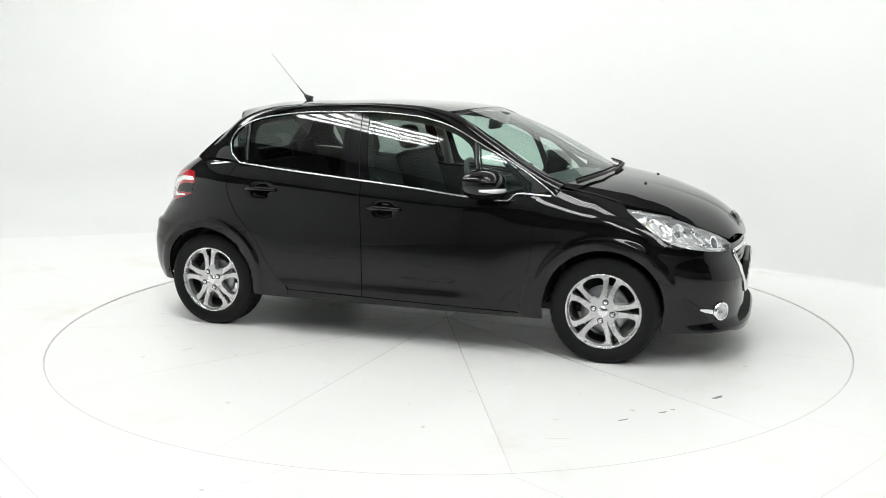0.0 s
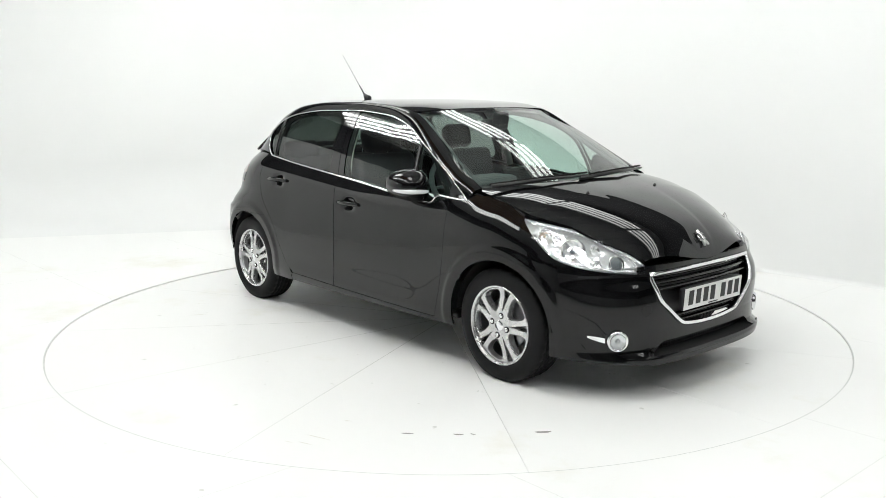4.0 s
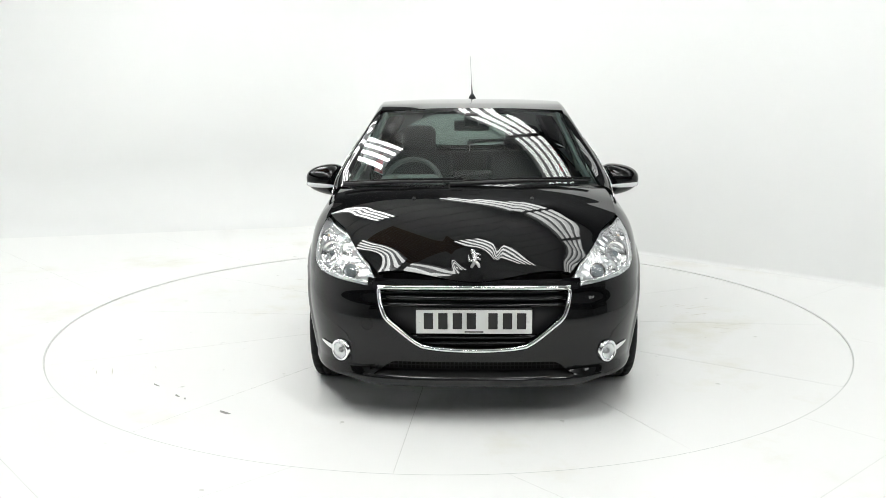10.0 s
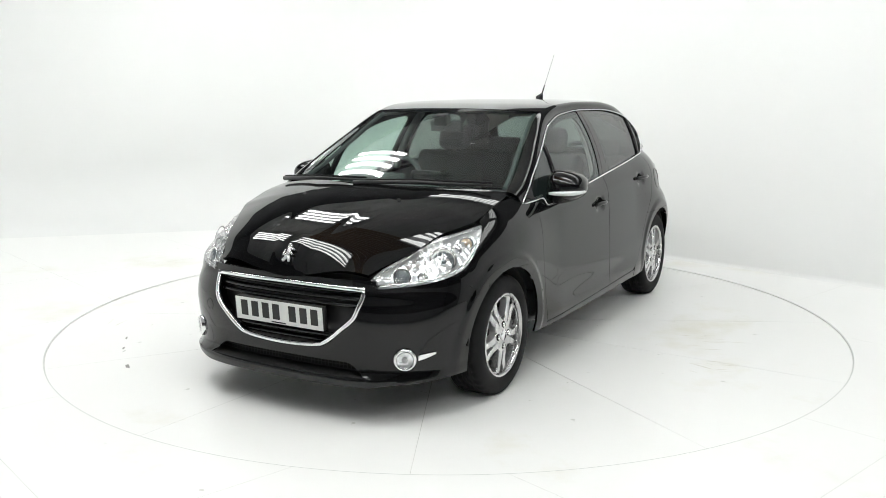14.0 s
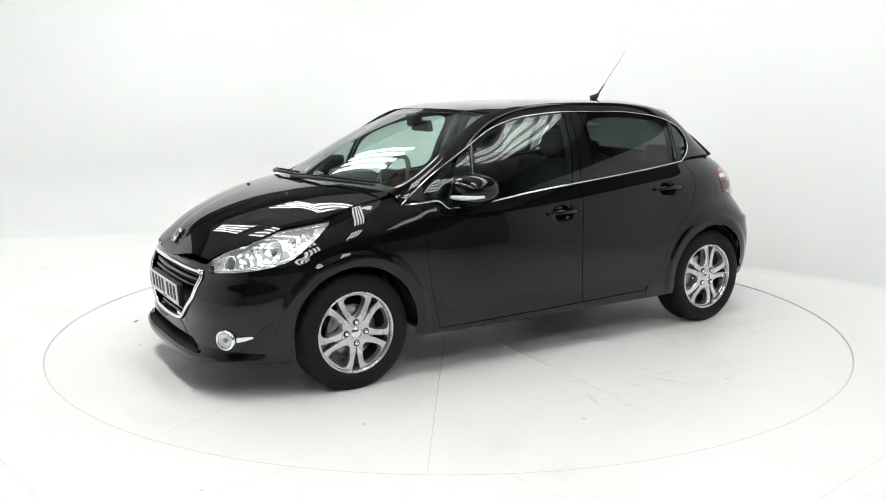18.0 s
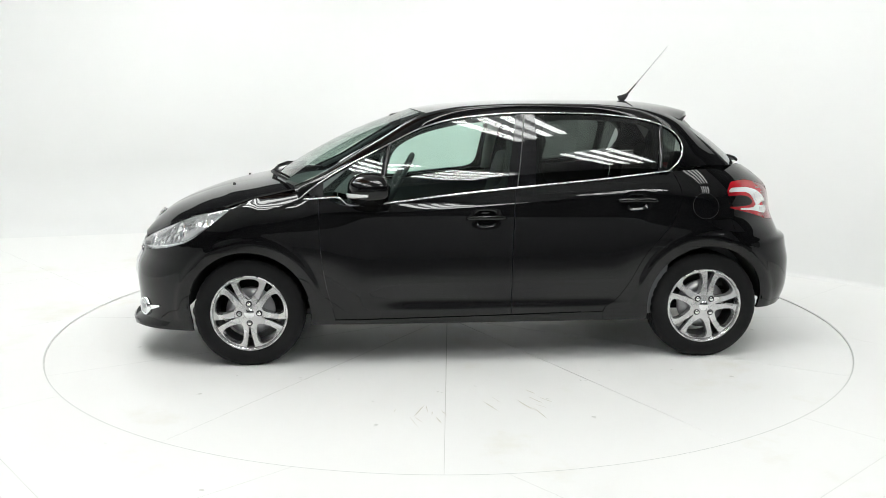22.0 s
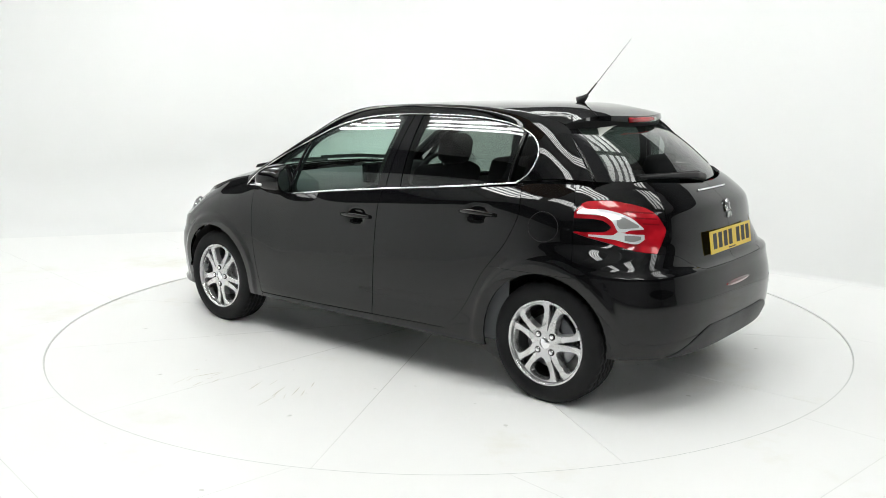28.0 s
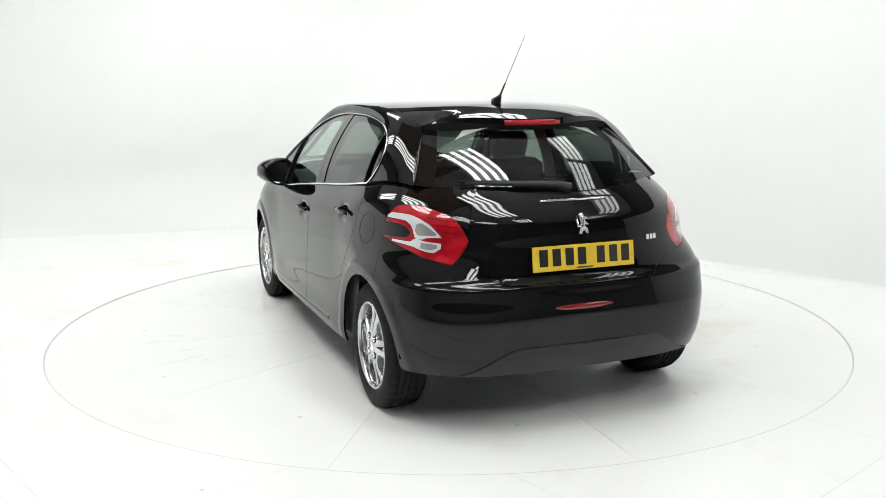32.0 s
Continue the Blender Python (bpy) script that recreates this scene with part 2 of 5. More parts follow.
def lathe(profile, seg=48):
    """Turned about the y axis; profile rows are (radius, y)."""
    V, F, m = [], [], len(profile)
    for i in range(seg):
        a = 2 * math.pi * i / seg
        for r, y in profile:
            V.append((r * math.cos(a), y, r * math.sin(a)))
    for i in range(seg):
        for j in range(m - 1):
            a, b = i * m + j, ((i + 1) % seg) * m + j
            F.append((a, a + 1, b + 1, b))
    return V, F


def box(sx, sy, sz, bevel=0.01, at=(0, 0, 0), seg=2):
    bm = bmesh.new()
    bmesh.ops.create_cube(bm, size=1)
    bmesh.ops.scale(bm, vec=(sx, sy, sz), verts=bm.verts)
    if bevel:
        bmesh.ops.bevel(bm, geom=bm.edges[:], offset=bevel, segments=seg, profile=0.5, affect="EDGES")
    bmesh.ops.translate(bm, vec=at, verts=bm.verts)
    return bm


# ---- the room ----
WALL_TOP, ROOF_Z, TUBE_Z = 3.0, 4.7, 4.25
FLOOR_Z, DECK_Z, R_T = 0.0, -0.006, 2.471


def wall_run(name, path, material, z0, z1, cove, label):
    """A wall 0.12 thick along a path on its inner face (room to the left), with a rounded foot."""
    P = [Vector((x, y, 0)) for x, y in path]
    V, F = [], []
    for i, p in enumerate(P):
        c = cove[i] if hasattr(cove, "__len__") else cove
        prof = [(-0.12, z0), (-0.12, z1), (0.0, z1)]
        prof += [(c - c * math.sin(q), z0 + c - c * math.cos(q)) for q in np.linspace(math.pi / 2, 0.0, 14)] if c else [(0.0, z0)]
        m = len(prof)
        d = (P[min(i + 1, len(P) - 1)] - P[max(i - 1, 0)]).normalized()
        inn = Vector((-d.y, d.x, 0))
        V += [p + inn * o + Vector((0, 0, z)) for o, z in prof]
    for i in range(len(P) - 1):
        F += [(i * m + j, i * m + j + 1, (i + 1) * m + j + 1, (i + 1) * m + j) for j in range(m - 1)]
    tagged(part(name, mesh_of(name, V, F, material)), label, "wall", kind="structure")


def room():
    # floor with the round opening for the turntable
    n, V, F = 160, [], []
    for i in range(n):
        q = 2 * math.pi * i / n
        V += [(R_T * math.cos(q), R_T * math.sin(q), FLOOR_Z), (16 * math.cos(q), 16 * math.sin(q), FLOOR_Z), (R_T * math.cos(q), R_T * math.sin(q), -0.05)]
    for i in range(n):
        a, b = 3 * i, 3 * ((i + 1) % n)
        F += [(a, a + 1, b + 1, b), (a + 2, a, b, b + 2)]
    tagged(part("floor", mesh_of("floor", V, F, FLOOR, True)), "white painted studio floor with scuffs and faint joints", "floor", kind="structure")
    # added unseen floor in front of the white one, behind and under the camera
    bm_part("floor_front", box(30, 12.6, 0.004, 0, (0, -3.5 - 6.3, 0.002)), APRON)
    tagged(bpy.data.objects["floor_front"], "unseen front floor, white darkened to grey for the reflections in the car", "floor", kind="structure")
    # plan of the walls, with a wide round corner behind the turntable
    c, ra = Vector((-0.9, 4.85)), 2.2
    e1, e2 = Vector((0.72, -0.694)), Vector((-0.971, -0.239))
    half = math.acos(e1.dot(e2)) / 2
    d = ra / math.tan(half)
    mid = c + (e1 + e2).normalized() * (ra / math.sin(half))
    p1, p2 = c + e1 * d, c + e2 * d
    a1, a2 = math.atan2(*(p1 - mid).yx), math.atan2(*(p2 - mid).yx)
    arc = [(mid.x + ra * math.cos(a1 + (a2 - a1) * k / 16), mid.y + ra * math.sin(a1 + (a2 - a1) * k / 16)) for k in range(17)]
    foot = [0.03 + 0.67 * float(smooth(0, 16, k)) for k in range(17)]
    east = tuple(c + e1 * 13.5)
    west = tuple(c + e2 * 4.95)
    runs = [("wall_north_east", [east, *arc[:9]], [0.03, *foot[:9]]), ("wall_north_west", [*arc[8:], west], [*foot[8:], 0.7]),
            ("wall_west", [west, (west[0], -8.0)], 0.03), ("wall_south", [(west[0], -8.0), (east[0], -8.0)], 0.03), ("wall_east", [(east[0], -8.0), east], 0.03)]
    for name, path, cove in runs:
        if name in ("wall_south", "wall_east"):
            wall_run(name, path, GREY_WALL, 0.0, 1.5, 0, "grey lower wall of the hall around the studio")
            wall_run(name + "_upper", path, DARK_WALL, 1.5, ROOF_Z + 0.1, 0, "dark upper wall of the hall around the studio")
            continue
        top = WALL_TOP
        # out of view, its fade shapes the reflections in the car
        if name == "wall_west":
            wall_run(name, path, WALL_FADE, 0.0, top, cove, "unseen west wall, its colour faded to grey for the reflections in the car")
        else:
            wall_run(name, path, WALL, 0.0, top, cove, "smooth white painted studio wall")
        wall_run(name + "_upper", path, DARK_WALL, top, ROOF_Z + 0.1, 0, "dark upper wall above the white backdrop")
    # ceiling of grey boards, laid across the light rows
    V, F, k = [], [], 0
    t = pose(0, 0, 0, 0, 0, 37)
    for i in range(46):
        y0 = -13.8 + i * 0.6
        for yy, zz in ((y0, 0.03), (y0 + 0.008, 0.0), (y0 + 0.58, 0.0), (y0 + 0.588, 0.03), (y0 + 0.6, 0.03)):
            V += [t @ Vector((-14, yy, ROOF_Z + zz)), t @ Vector((14, yy, ROOF_Z + zz))]
        F += [(k + 2 * j, k + 2 * j + 1, k + 2 * j + 3, k + 2 * j + 2) for j in range(4)]
        k += 10
    tagged(part("ceiling", mesh_of("ceiling", V, F, CEILING, True)), "grey boarded ceiling above the lights", "ceiling", kind="structure")


def timber_ceiling():
    """Brown boards under the roof between two rows of lights."""
    V, F, k = [], [], 0
    t = pose(-1.35, -0.75, 0, 0, 0, -57)
    for i in range(16):
        y0 = -0.80 + i * 0.1
        for yy, zz in ((y0, 0.02), (y0 + 0.006, 0.0), (y0 + 0.088, 0.0), (y0 + 0.094, 0.02)):
            V += [t @ Vector((-1.5, yy, 4.45 + zz)), t @ Vector((1.5, yy, 4.45 + zz))]
        F += [(k + 2 * j, k + 2 * j + 1, k + 2 * j + 3, k + 2 * j + 2) for j in range(3)]
        k += 8
    tagged(part("ceiling_boards", mesh_of("ceiling_boards", V, F, BOARD, True)), "brown stained timber boards under the roof", "ceiling", kind="structure")


timber_ceiling()


def light_row(x, y, turn, length, lines=4, z=TUBE_Z, glow=TUBE):
    """One fluorescent fitting: a white tray with parallel tubes."""
    top = new("fluorescent_light")
    bm_part("tray", box(length, 0.19 * lines + 0.02, 0.05, 0.005, (0, 0, 0.09)), TRAY, top)
    for i in range(lines):
        V, F = tube([(-length / 2 + 0.03, 0, 0), (length / 2 - 0.03, 0, 0)], 0.048, 8)
        part("tube", mesh_of("tube", V, F, glow), top, at=pose(0, (i - (lines - 1) / 2) * 0.19, 0))
    for o in (-0.38, 0.38):
        part("hanger", mesh_of("hanger", *tube([(o * length, 0, 0.11), (o * length, 0, ROOF_Z - z + 0.005)], 0.008, 6), TRAY), top)
    top.matrix_basis = pose(x, y, z, 0, 0, turn)
    return tagged(top, "fluorescent ceiling fitting with four bare tubes", "ceiling light", "ceiling lights")


room()
ROW_TURN = -57.0
rd = Vector((math.cos(math.radians(ROW_TURN)), math.sin(math.radians(ROW_TURN))))
# rows by their distance across, each with the middles of its fittings along the row
for across, middles, glow in ((2.2, (-2.25, 0.25, 2.75, 6.2), TUBE_DIM), (-0.5, (-3.1, 1.85, 5.65), TUBE), (-2.6, (-3.3, -0.45, 2.4, 5.6), TUBE)):
    fitting = None
    for along in middles:
        at = (rd.x * along - rd.y * across, rd.y * along + rd.x * across)
        if fitting is None:
            fitting = light_row(*at, ROW_TURN, 2.36 if across > 0 else 2.3, glow=glow)
        else:
            copy_thing(fitting, pose(*at, TUBE_Z, 0, 0, ROW_TURN))

# joints of the floor panels outside the turntable
V, F = [], []
for a0, offs in ((42.0, (-4.4, -2.91, -1.36, 0.14, 1.65, 3.1)), (-48.0, (-4.4, -2.92, -1.47, -0.03, 1.45, 2.9))):
    d = Vector((math.cos(math.radians(a0)), math.sin(math.radians(a0)), 0))
    nn = Vector((-d.y, d.x, 0)) if a0 > 0 else Vector((-d.y, d.x, 0))
    for o in offs:
        h = math.sqrt(max(R_T ** 2 - o * o, 0)) + 0.01
        for t0, t1 in (((h, 6.0), (-6.0, -h)) if abs(o) < R_T else ((-6.0, 6.0),)):
            k = len(V)
            for t in (t0, t1):
                for w in (-0.0008, 0.0008):
                    V.append(d * t + nn * (o + w) + Vector((0, 0, 0.0012)))
            F.append((k, k + 1, k + 3, k + 2))
tagged(part("floor_joints", mesh_of("floor_joints", V, F, SEAM, True)), "faint joints between white floor panels", "floor joint", kind="structure")

V, F = [], []
for i in range(160):
    q = 2 * math.pi * i / 160
    V += [((R_T + o) * math.cos(q), (R_T + o) * math.sin(q), 0.0012) for o in (-0.0005, 0.0035)]
F = [(2 * i, 2 * i + 1, (2 * i + 3) % 320, (2 * i + 2) % 320) for i in range(160)]
tagged(part("floor_ring", mesh_of("floor_ring", V, F, JOINT, True)), "thin grey joint round the turntable", "floor joint", kind="structure")

# ---- the turntable ----
turntable = new("turntable")
tagged(turntable, "round white painted car turntable of twelve wedge panels", "turntable")
V, F = [(0.012, 0, 0)], []
n, g = 16, 0.0007
for i in range(n + 1):
    q = math.radians(30) * i / n
    x, y = (R_T - 0.005) * math.cos(q), (R_T - 0.005) * math.sin(q)
    if i == 0:
        y += g
    if i == n:
        x, y = x - g * math.cos(q + math.pi / 2), y - g * math.sin(q + math.pi / 2)
    V.append((x, y, 0))
V += [(x, y, -0.03) for x, y, z in V]
F = [tuple(range(n + 2))] + [(i + 1, i, i + n + 2, i + n + 3) for i in range(n + 1)]
wedge = mesh_of("deck_panel", V, F, FLOOR, True)
for i in range(12):
    part("deck_panel", wedge, turntable, at=pose(0, 0, DECK_Z, 0, 0, -4 + 30 * i))
V, F = lathe([(0.0, -0.004), (R_T, -0.004)], 96)
part("deck_base", mesh_of("deck_base", [(x, z, y + DECK_Z) for x, y, z in V], F, SEAM, True), turntable)
for sx, sy, a, b, q in ((1.79, -1.02, 0.035, 0.014, 55), (1.56, -1.32, 0.022, 0.008, 40), (1.60, -1.27, 0.012, 0.006, 20), (1.40, -1.48, 0.028, 0.007, 45)):
    pts = [(a * math.cos(t) * (1 + 0.25 * math.sin(3 * t)), b * math.sin(t) * (1 + 0.3 * math.cos(2 * t)), 0) for t in np.linspace(0, 2 * math.pi, 15)[:-1]]
    part("dirt_mark", mesh_of("dirt_mark", pts, [tuple(range(14))], DIRT, True), turntable, "grey dirt mark", at=pose(sx, sy, DECK_Z + 0.0012, 0, 0, q))

rnd = random.Random(4)
for cx, cy, a0, num in ((-0.30, 1.68, 120, 9), (0.21, 1.76, 100, 8), (-1.3, -1.2, 60, 4), (1.1, -1.9, 20, 4)):
    for i in range(num):
        a, b = rnd.uniform(0.02, 0.09), rnd.uniform(0.001, 0.0035)
        pts = [(-a, 0, 0), (-a * 0.3, -b, 0), (a * 0.5, -b * 0.6, 0), (a, b * 0.3, 0), (a * 0.2, b, 0), (-a * 0.6, b * 0.5, 0)]
        part("scuff", mesh_of("scuff", pts, [tuple(range(6))], SCUFF, True), turntable, "faint brown scuff",
             at=pose(cx + rnd.gauss(0, 0.09), cy + rnd.gauss(0, 0.09), DECK_Z + 0.0008, 0, 0, a0 + rnd.gauss(0, 12)))

# ---- the car's outer form: x ahead, y to its left, z up from the ground ----
HUB = 1.269
ARCH = 0.338
TYRE = 0.290
ARCH_Z = 0.298
z_top = crv((-1.9, 1.03), (-1.42, 1.066), (-1.09, 1.045), (-0.76, 1.010), (-0.2, 0.960), (0.217, 0.920), (0.5, 0.888), (0.70, 0.876), (0.82, 0.905),
            (0.99, 0.942), (1.2, 0.935), (1.38, 0.880), (1.6, 0.80), (1.9, 0.68))
y_top = crv((-1.9, 0.74), (-1.42, 0.735), (-1.09, 0.752), (-0.2, 0.787), (0.5, 0.803), (0.85, 0.795), (1.0, 0.772), (1.2, 0.750), (1.4, 0.754), (1.9, 0.75))
z_ref = crv((-1.9, 1.03), (-1.42, 1.066), (-1.09, 1.045), (-0.76, 1.010), (-0.2, 0.960), (0.217, 0.925), (0.5, 0.912), (0.8, 0.914), (1.0, 0.924), (1.2, 0.922),
            (1.38, 0.878), (1.6, 0.80), (1.9, 0.68))
w_max = crv((-1.9, 0.855), (-1.2, 0.864), (0, 0.868), (1.2, 0.862), (1.9, 0.85))
x_front = crv((0.10, 1.985), (0.165, 2.025), (0.205, 2.03), (0.225, 1.99), (0.33, 1.985), (0.45, 1.992), (0.52, 1.986), (0.60, 1.960), (0.645, 1.958),
              (0.72, 1.895), (0.80, 1.81), (0.90, 1.66))
x_rear = crv((0.20, 1.84), (0.28, 1.875), (0.34, 1.897), (0.40, 1.904), (0.50, 1.903), (0.60, 1.890), (0.65, 1.885), (0.675, 1.845), (0.80, 1.825), (0.92, 1.806), (1.0, 1.73), (1.06, 1.64))
m_rear = crv((0.2, 3.1), (0.5, 3.0), (0.66, 2.6), (0.8, 2.4), (1.1, 2.4))
m_front = crv((0.2, 3.3), (0.45, 3.1), (0.62, 2.6), (0.9, 2.4))


HANDLES = ((-0.03, 0.803), (-0.868, 0.886))


def half_width(x, z):
    zt, yt, wm = z_ref(x), y_top(x), w_max(x)
    q = (z - 0.62) / (zt - 0.62)
    # shoulder crease below the windows
    k = 0.28 * smooth(1.0, 0.5, x) * smooth(-1.5, -1.2, x)
    h = z - (zt - 0.078)
    dc, dt = k * 0.5 * (h + np.sqrt(h * h + 0.007 ** 2)), k * 0.0782
    up = wm - (wm - yt - dt) * np.clip(q, 0, 1.4) ** (2.9 + 0.7 * smooth(0.6, 1.1, x)) - dc
    low = 0.05 * np.clip((0.62 - z) / 0.42, 0, 1.2) ** 2
    y = np.where(q > 0, up, wm - low)
    # the doors lean in from lower down, with a scallop pressed into their foot
    qd = (z - 0.30) / (zt - 0.30)
    lean = 0.030 * np.clip(qd, 0, 1.4) + (wm - yt - 0.030 - dt) * np.clip(qd, 0, 1.4) ** 5.5 + dc
    door = np.where(qd > 0, wm - lean, wm - 0.05 * np.clip((0.30 - z) / 0.15, 0, 1.2) ** 2)
    door = door - 0.004 * np.exp(-((z - 0.37) / 0.06) ** 2) * smooth(0.75, 0.35, x)
    # pressed hollows behind the door handles
    for hx, hz in HANDLES:
        door = door - 0.016 * np.exp(-(((x - hx) / 0.056) ** 4 + ((z - hz) / 0.036) ** 4))
    y = y + (door - y) * smooth(1.15, 0.6, x) * smooth(-1.25, -0.7, x)
    for hx in (HUB, -HUB):
        r = np.hypot(x - hx, z - ARCH_Z)
        y = y + (0.009 * (1 - smooth(0.385, 0.425, r)) - 0.09 * np.clip(0.392 - r, 0, 0.06)) * smooth(0.15, 0.3, z)
    return y


def square(x, z):
    """How square the plan of the body is at its ends."""
    return np.where(np.asarray(x) >= 0, 8.0 + 1.0 * smooth(0.70, 0.60, z), 7.5 + 4.0 * smooth(0.80, 0.66, z))


def form(x, y, z):
    """Below 0 inside the outline at height z."""
    e = np.where(x >= 0, x_front(z), x_rear(z))
    n = square(x, z)
    m = np.where(x >= 0, m_front(z), m_rear(z))
    return (np.abs(x) / e) ** n + (np.abs(y) / half_width(x, z)) ** m - 1


def shell(s, z):
    """The body's side at s (metres along it, from -2.25 at the tail's middle to 2.25 at the nose's) and height z."""
    s, z = np.broadcast_arrays(np.asarray(s, float), np.asarray(z, float))
    end = np.abs(s) > 1
    x = s.copy()
    e = np.where(x >= 0, x_front(z), x_rear(z))
    n = square(x, z)
    y = half_width(x, z) * np.clip(1 - np.clip(np.abs(x) / e, 0, 1) ** n, 0, 1) ** (1 / np.where(x >= 0, m_front(z), m_rear(z)))
    sg = np.sign(s)
    phi = np.radians(90 - (np.abs(s) - 1) / 1.25 * 90)
    lo, hi = np.zeros_like(s), np.full_like(s, 1.6)
    c, d = np.cos(phi), np.sin(phi)
    for _ in range(32):
        mid = (lo + hi) / 2
        inside = form(sg * (1 + mid * c), mid * d, z) < 0
        lo, hi = np.where(inside, mid, lo), np.where(inside, hi, mid)
    x = np.where(end, sg * (1 + lo * c), x)
    y = np.where(end, lo * d, y)
    return np.stack([x, y, z], -1)


def s_at(x, y):
    """s of a place at an end of the car."""
    return math.copysign(1 + (90 - math.degrees(math.atan2(abs(y), abs(x) - 1))) / 90 * 1.25, x)


_s = np.linspace(-2.25, 2.25, 901)
_x = shell(_s, 0.45)[:, 0]


def x_of(s):
    return np.interp(s, _s, _x)


def s_of(x):
    return np.interp(x, _x, _s)


def arch_z(s, base):
    """Lower edge of a side panel over the wheel openings."""
    x = x_of(s)
    z = np.full_like(np.asarray(x, float), base) if not hasattr(base, "__call__") else base(x)
    for hx in (HUB, -HUB):
        r2 = ARCH ** 2 - (x - hx) ** 2
        z = np.where(r2 > 0, np.maximum(z, ARCH_Z + np.sqrt(np.clip(r2, 0, None))), z)
    return z


GAP = 0.0022


def region(sl, sr, zl, zh, us, nv, gap=GAP, surf=shell):
    """Grid of a panel bounded by curves: s from sl(z) to sr(z), z from zl(s) to zh(s)."""
    const = lambda f: f if hasattr(f, "__call__") else (lambda q: np.full_like(np.asarray(q, float), f))
    sl, sr, zl, zh = map(const, (sl, sr, zl, zh))
    us = np.linspace(0, 1, us) if isinstance(us, int) else np.asarray(us, float)
    u, v = np.meshgrid(us, np.linspace(0, 1, nv), indexing="ij")
    z = np.full_like(u, 0.6)
    s = u * 0
    for _ in range(25):
        a, b = sl(z) + gap, sr(z) - gap
        s = a + (b - a) * u
        c, d = zl(s) + gap, zh(s) - gap
        z = 0.4 * z + 0.6 * (c + (d - c) * v)
    return surf(s, z)


# shut lines, as x over height
seam_front = crv((0.18, 0.79), (0.26, 0.80), (0.45, 0.845), (0.65, 0.870), (0.95, 0.880))
seam_mid = crv((0.18, -0.168), (0.28, -0.169), (0.6, -0.175), (1.0, -0.197))
seam_rear = crv((0.27, -0.60), (0.29, -0.66), (0.33, -0.735), (0.40, -0.80), (0.59, -0.914), (0.775, -1.057), (0.926, -1.110), (1.046, -1.085))
sill_top = crv((-1.0, 0.285), (-0.6, 0.280), (0.0, 0.268), (0.8, 0.255))
sill_low = 0.226

# lamps, as height over s
S_HL0, S_HL1 = s_at(1.375, 0.755), s_at(1.885, 0.45)
hl_low = crv((S_HL0, 0.845), (1.44, 0.760), (1.53, 0.678), (1.65, 0.640), (S_HL1, 0.606))
hl_high = crv((S_HL0, 0.855), (1.40, 0.849), (1.49, 0.832), (1.595, 0.811), (1.66, 0.792), (1.76, 0.735), (1.85, 0.683), (S_HL1, 0.652))
S_TL0, S_TL1 = s_at(-1.395, 0.787), s_at(-1.745, 0.525)
tl_low = crv((S_TL1, 0.737), (-1.707, 0.745), (-1.606, 0.764), (-1.533, 0.789), (-1.419, 0.823), (S_TL0, 0.838))
tl_high = crv((S_TL1, 0.850), (-1.72, 0.921), (-1.67, 0.955), (-1.60, 0.974), (-1.52, 0.987), (-1.42, 0.981), (S_TL0, 0.932))

car = new("hatchback_car")
tagged(car, "glossy black five-door hatchback on silver alloy wheels, standing on the turntable", "car")

# fender: from the door to the bumper, round the wheel opening, up to the bonnet
s_b0, s_b1 = float(s_of(1.49)), 1.53
fen_high = lambda s: np.where(s < S_HL0, z_top(x_of(s)), hl_low(s))


def arch_x(z, hub, side, r=ARCH):
    """Edge of a wheel opening at height z, on one side of the hub."""
    z = np.asarray(z, float)
    return hub + side * np.sqrt(np.clip(r ** 2 - np.clip(z - ARCH_Z, 0, None) ** 2, 0, None))


def rows(sl, sr, z0, z1, nu, nv, gap=GAP):
    """Grid whose rows lie level, from sl(z) to sr(z)."""
    const = lambda f: f if hasattr(f, "__call__") else (lambda q: np.full_like(np.asarray(q, float), f))
    sl, sr = const(sl), const(sr)
    z = z0 + (z1 - z0) * (1 - (1 - np.linspace(0, 1, nv)) ** 1.7)
    u = np.linspace(0, 1, nu)[:, None]
    a, b = sl(z) + gap, sr(z) - gap
    return shell(a + (b - a) * u, np.broadcast_to(z, (nu, nv)))


Z_A = ARCH_Z + ARCH
g1 = rows(seam_front, lambda z: s_of(arch_x(z, HUB, -1)), sill_low, Z_A, 16, 26, 0)
g2 = region(seam_front, s_b1, lambda s: np.where(s > s_b0, Z_A + (s - s_b0) / (s_b1 - s_b0) * (0.672 - Z_A), Z_A), fen_high, 70, 26, 0)
xb0 = float(x_of(s_b0))
g3 = rows(lambda z: s_of(arch_x(z, HUB, 1)), lambda z: s_b0 + 0 * z, ARCH_Z + math.sqrt(ARCH ** 2 - (xb0 - HUB) ** 2), Z_A, 12, 10, 0)
both("front_fender", [g1, g2, g3], PAINT, car, depth=0.012)

front_doors = both("front_door", [region(seam_mid, seam_front, lambda s: sill_top(s), z_top, 72, 64)], PAINT, car)
rear_doors = both("rear_door", [region(seam_rear, seam_mid, lambda s: sill_top(s), z_top, 72, 64)], PAINT, car)
both("sill", [region(-0.682, 0.80, sill_low, lambda s: sill_top(s) - 0.003, 40, 6, 0.001, lambda s, z: shell(s, z) * np.array([1, 0.998, 1]))], PAINT, car)

both("sill_corner", [region(-0.80, -0.56, 0.255, 0.36, 10, 8, 0, lambda s, z: shell(s, z) * np.array([1, 0.9935, 1]))], PAINT, car, depth=0)
# rear quarter
qs_low = lambda z: np.minimum(np.where(z < 0.285, -0.682, seam_rear(z)), -0.66)
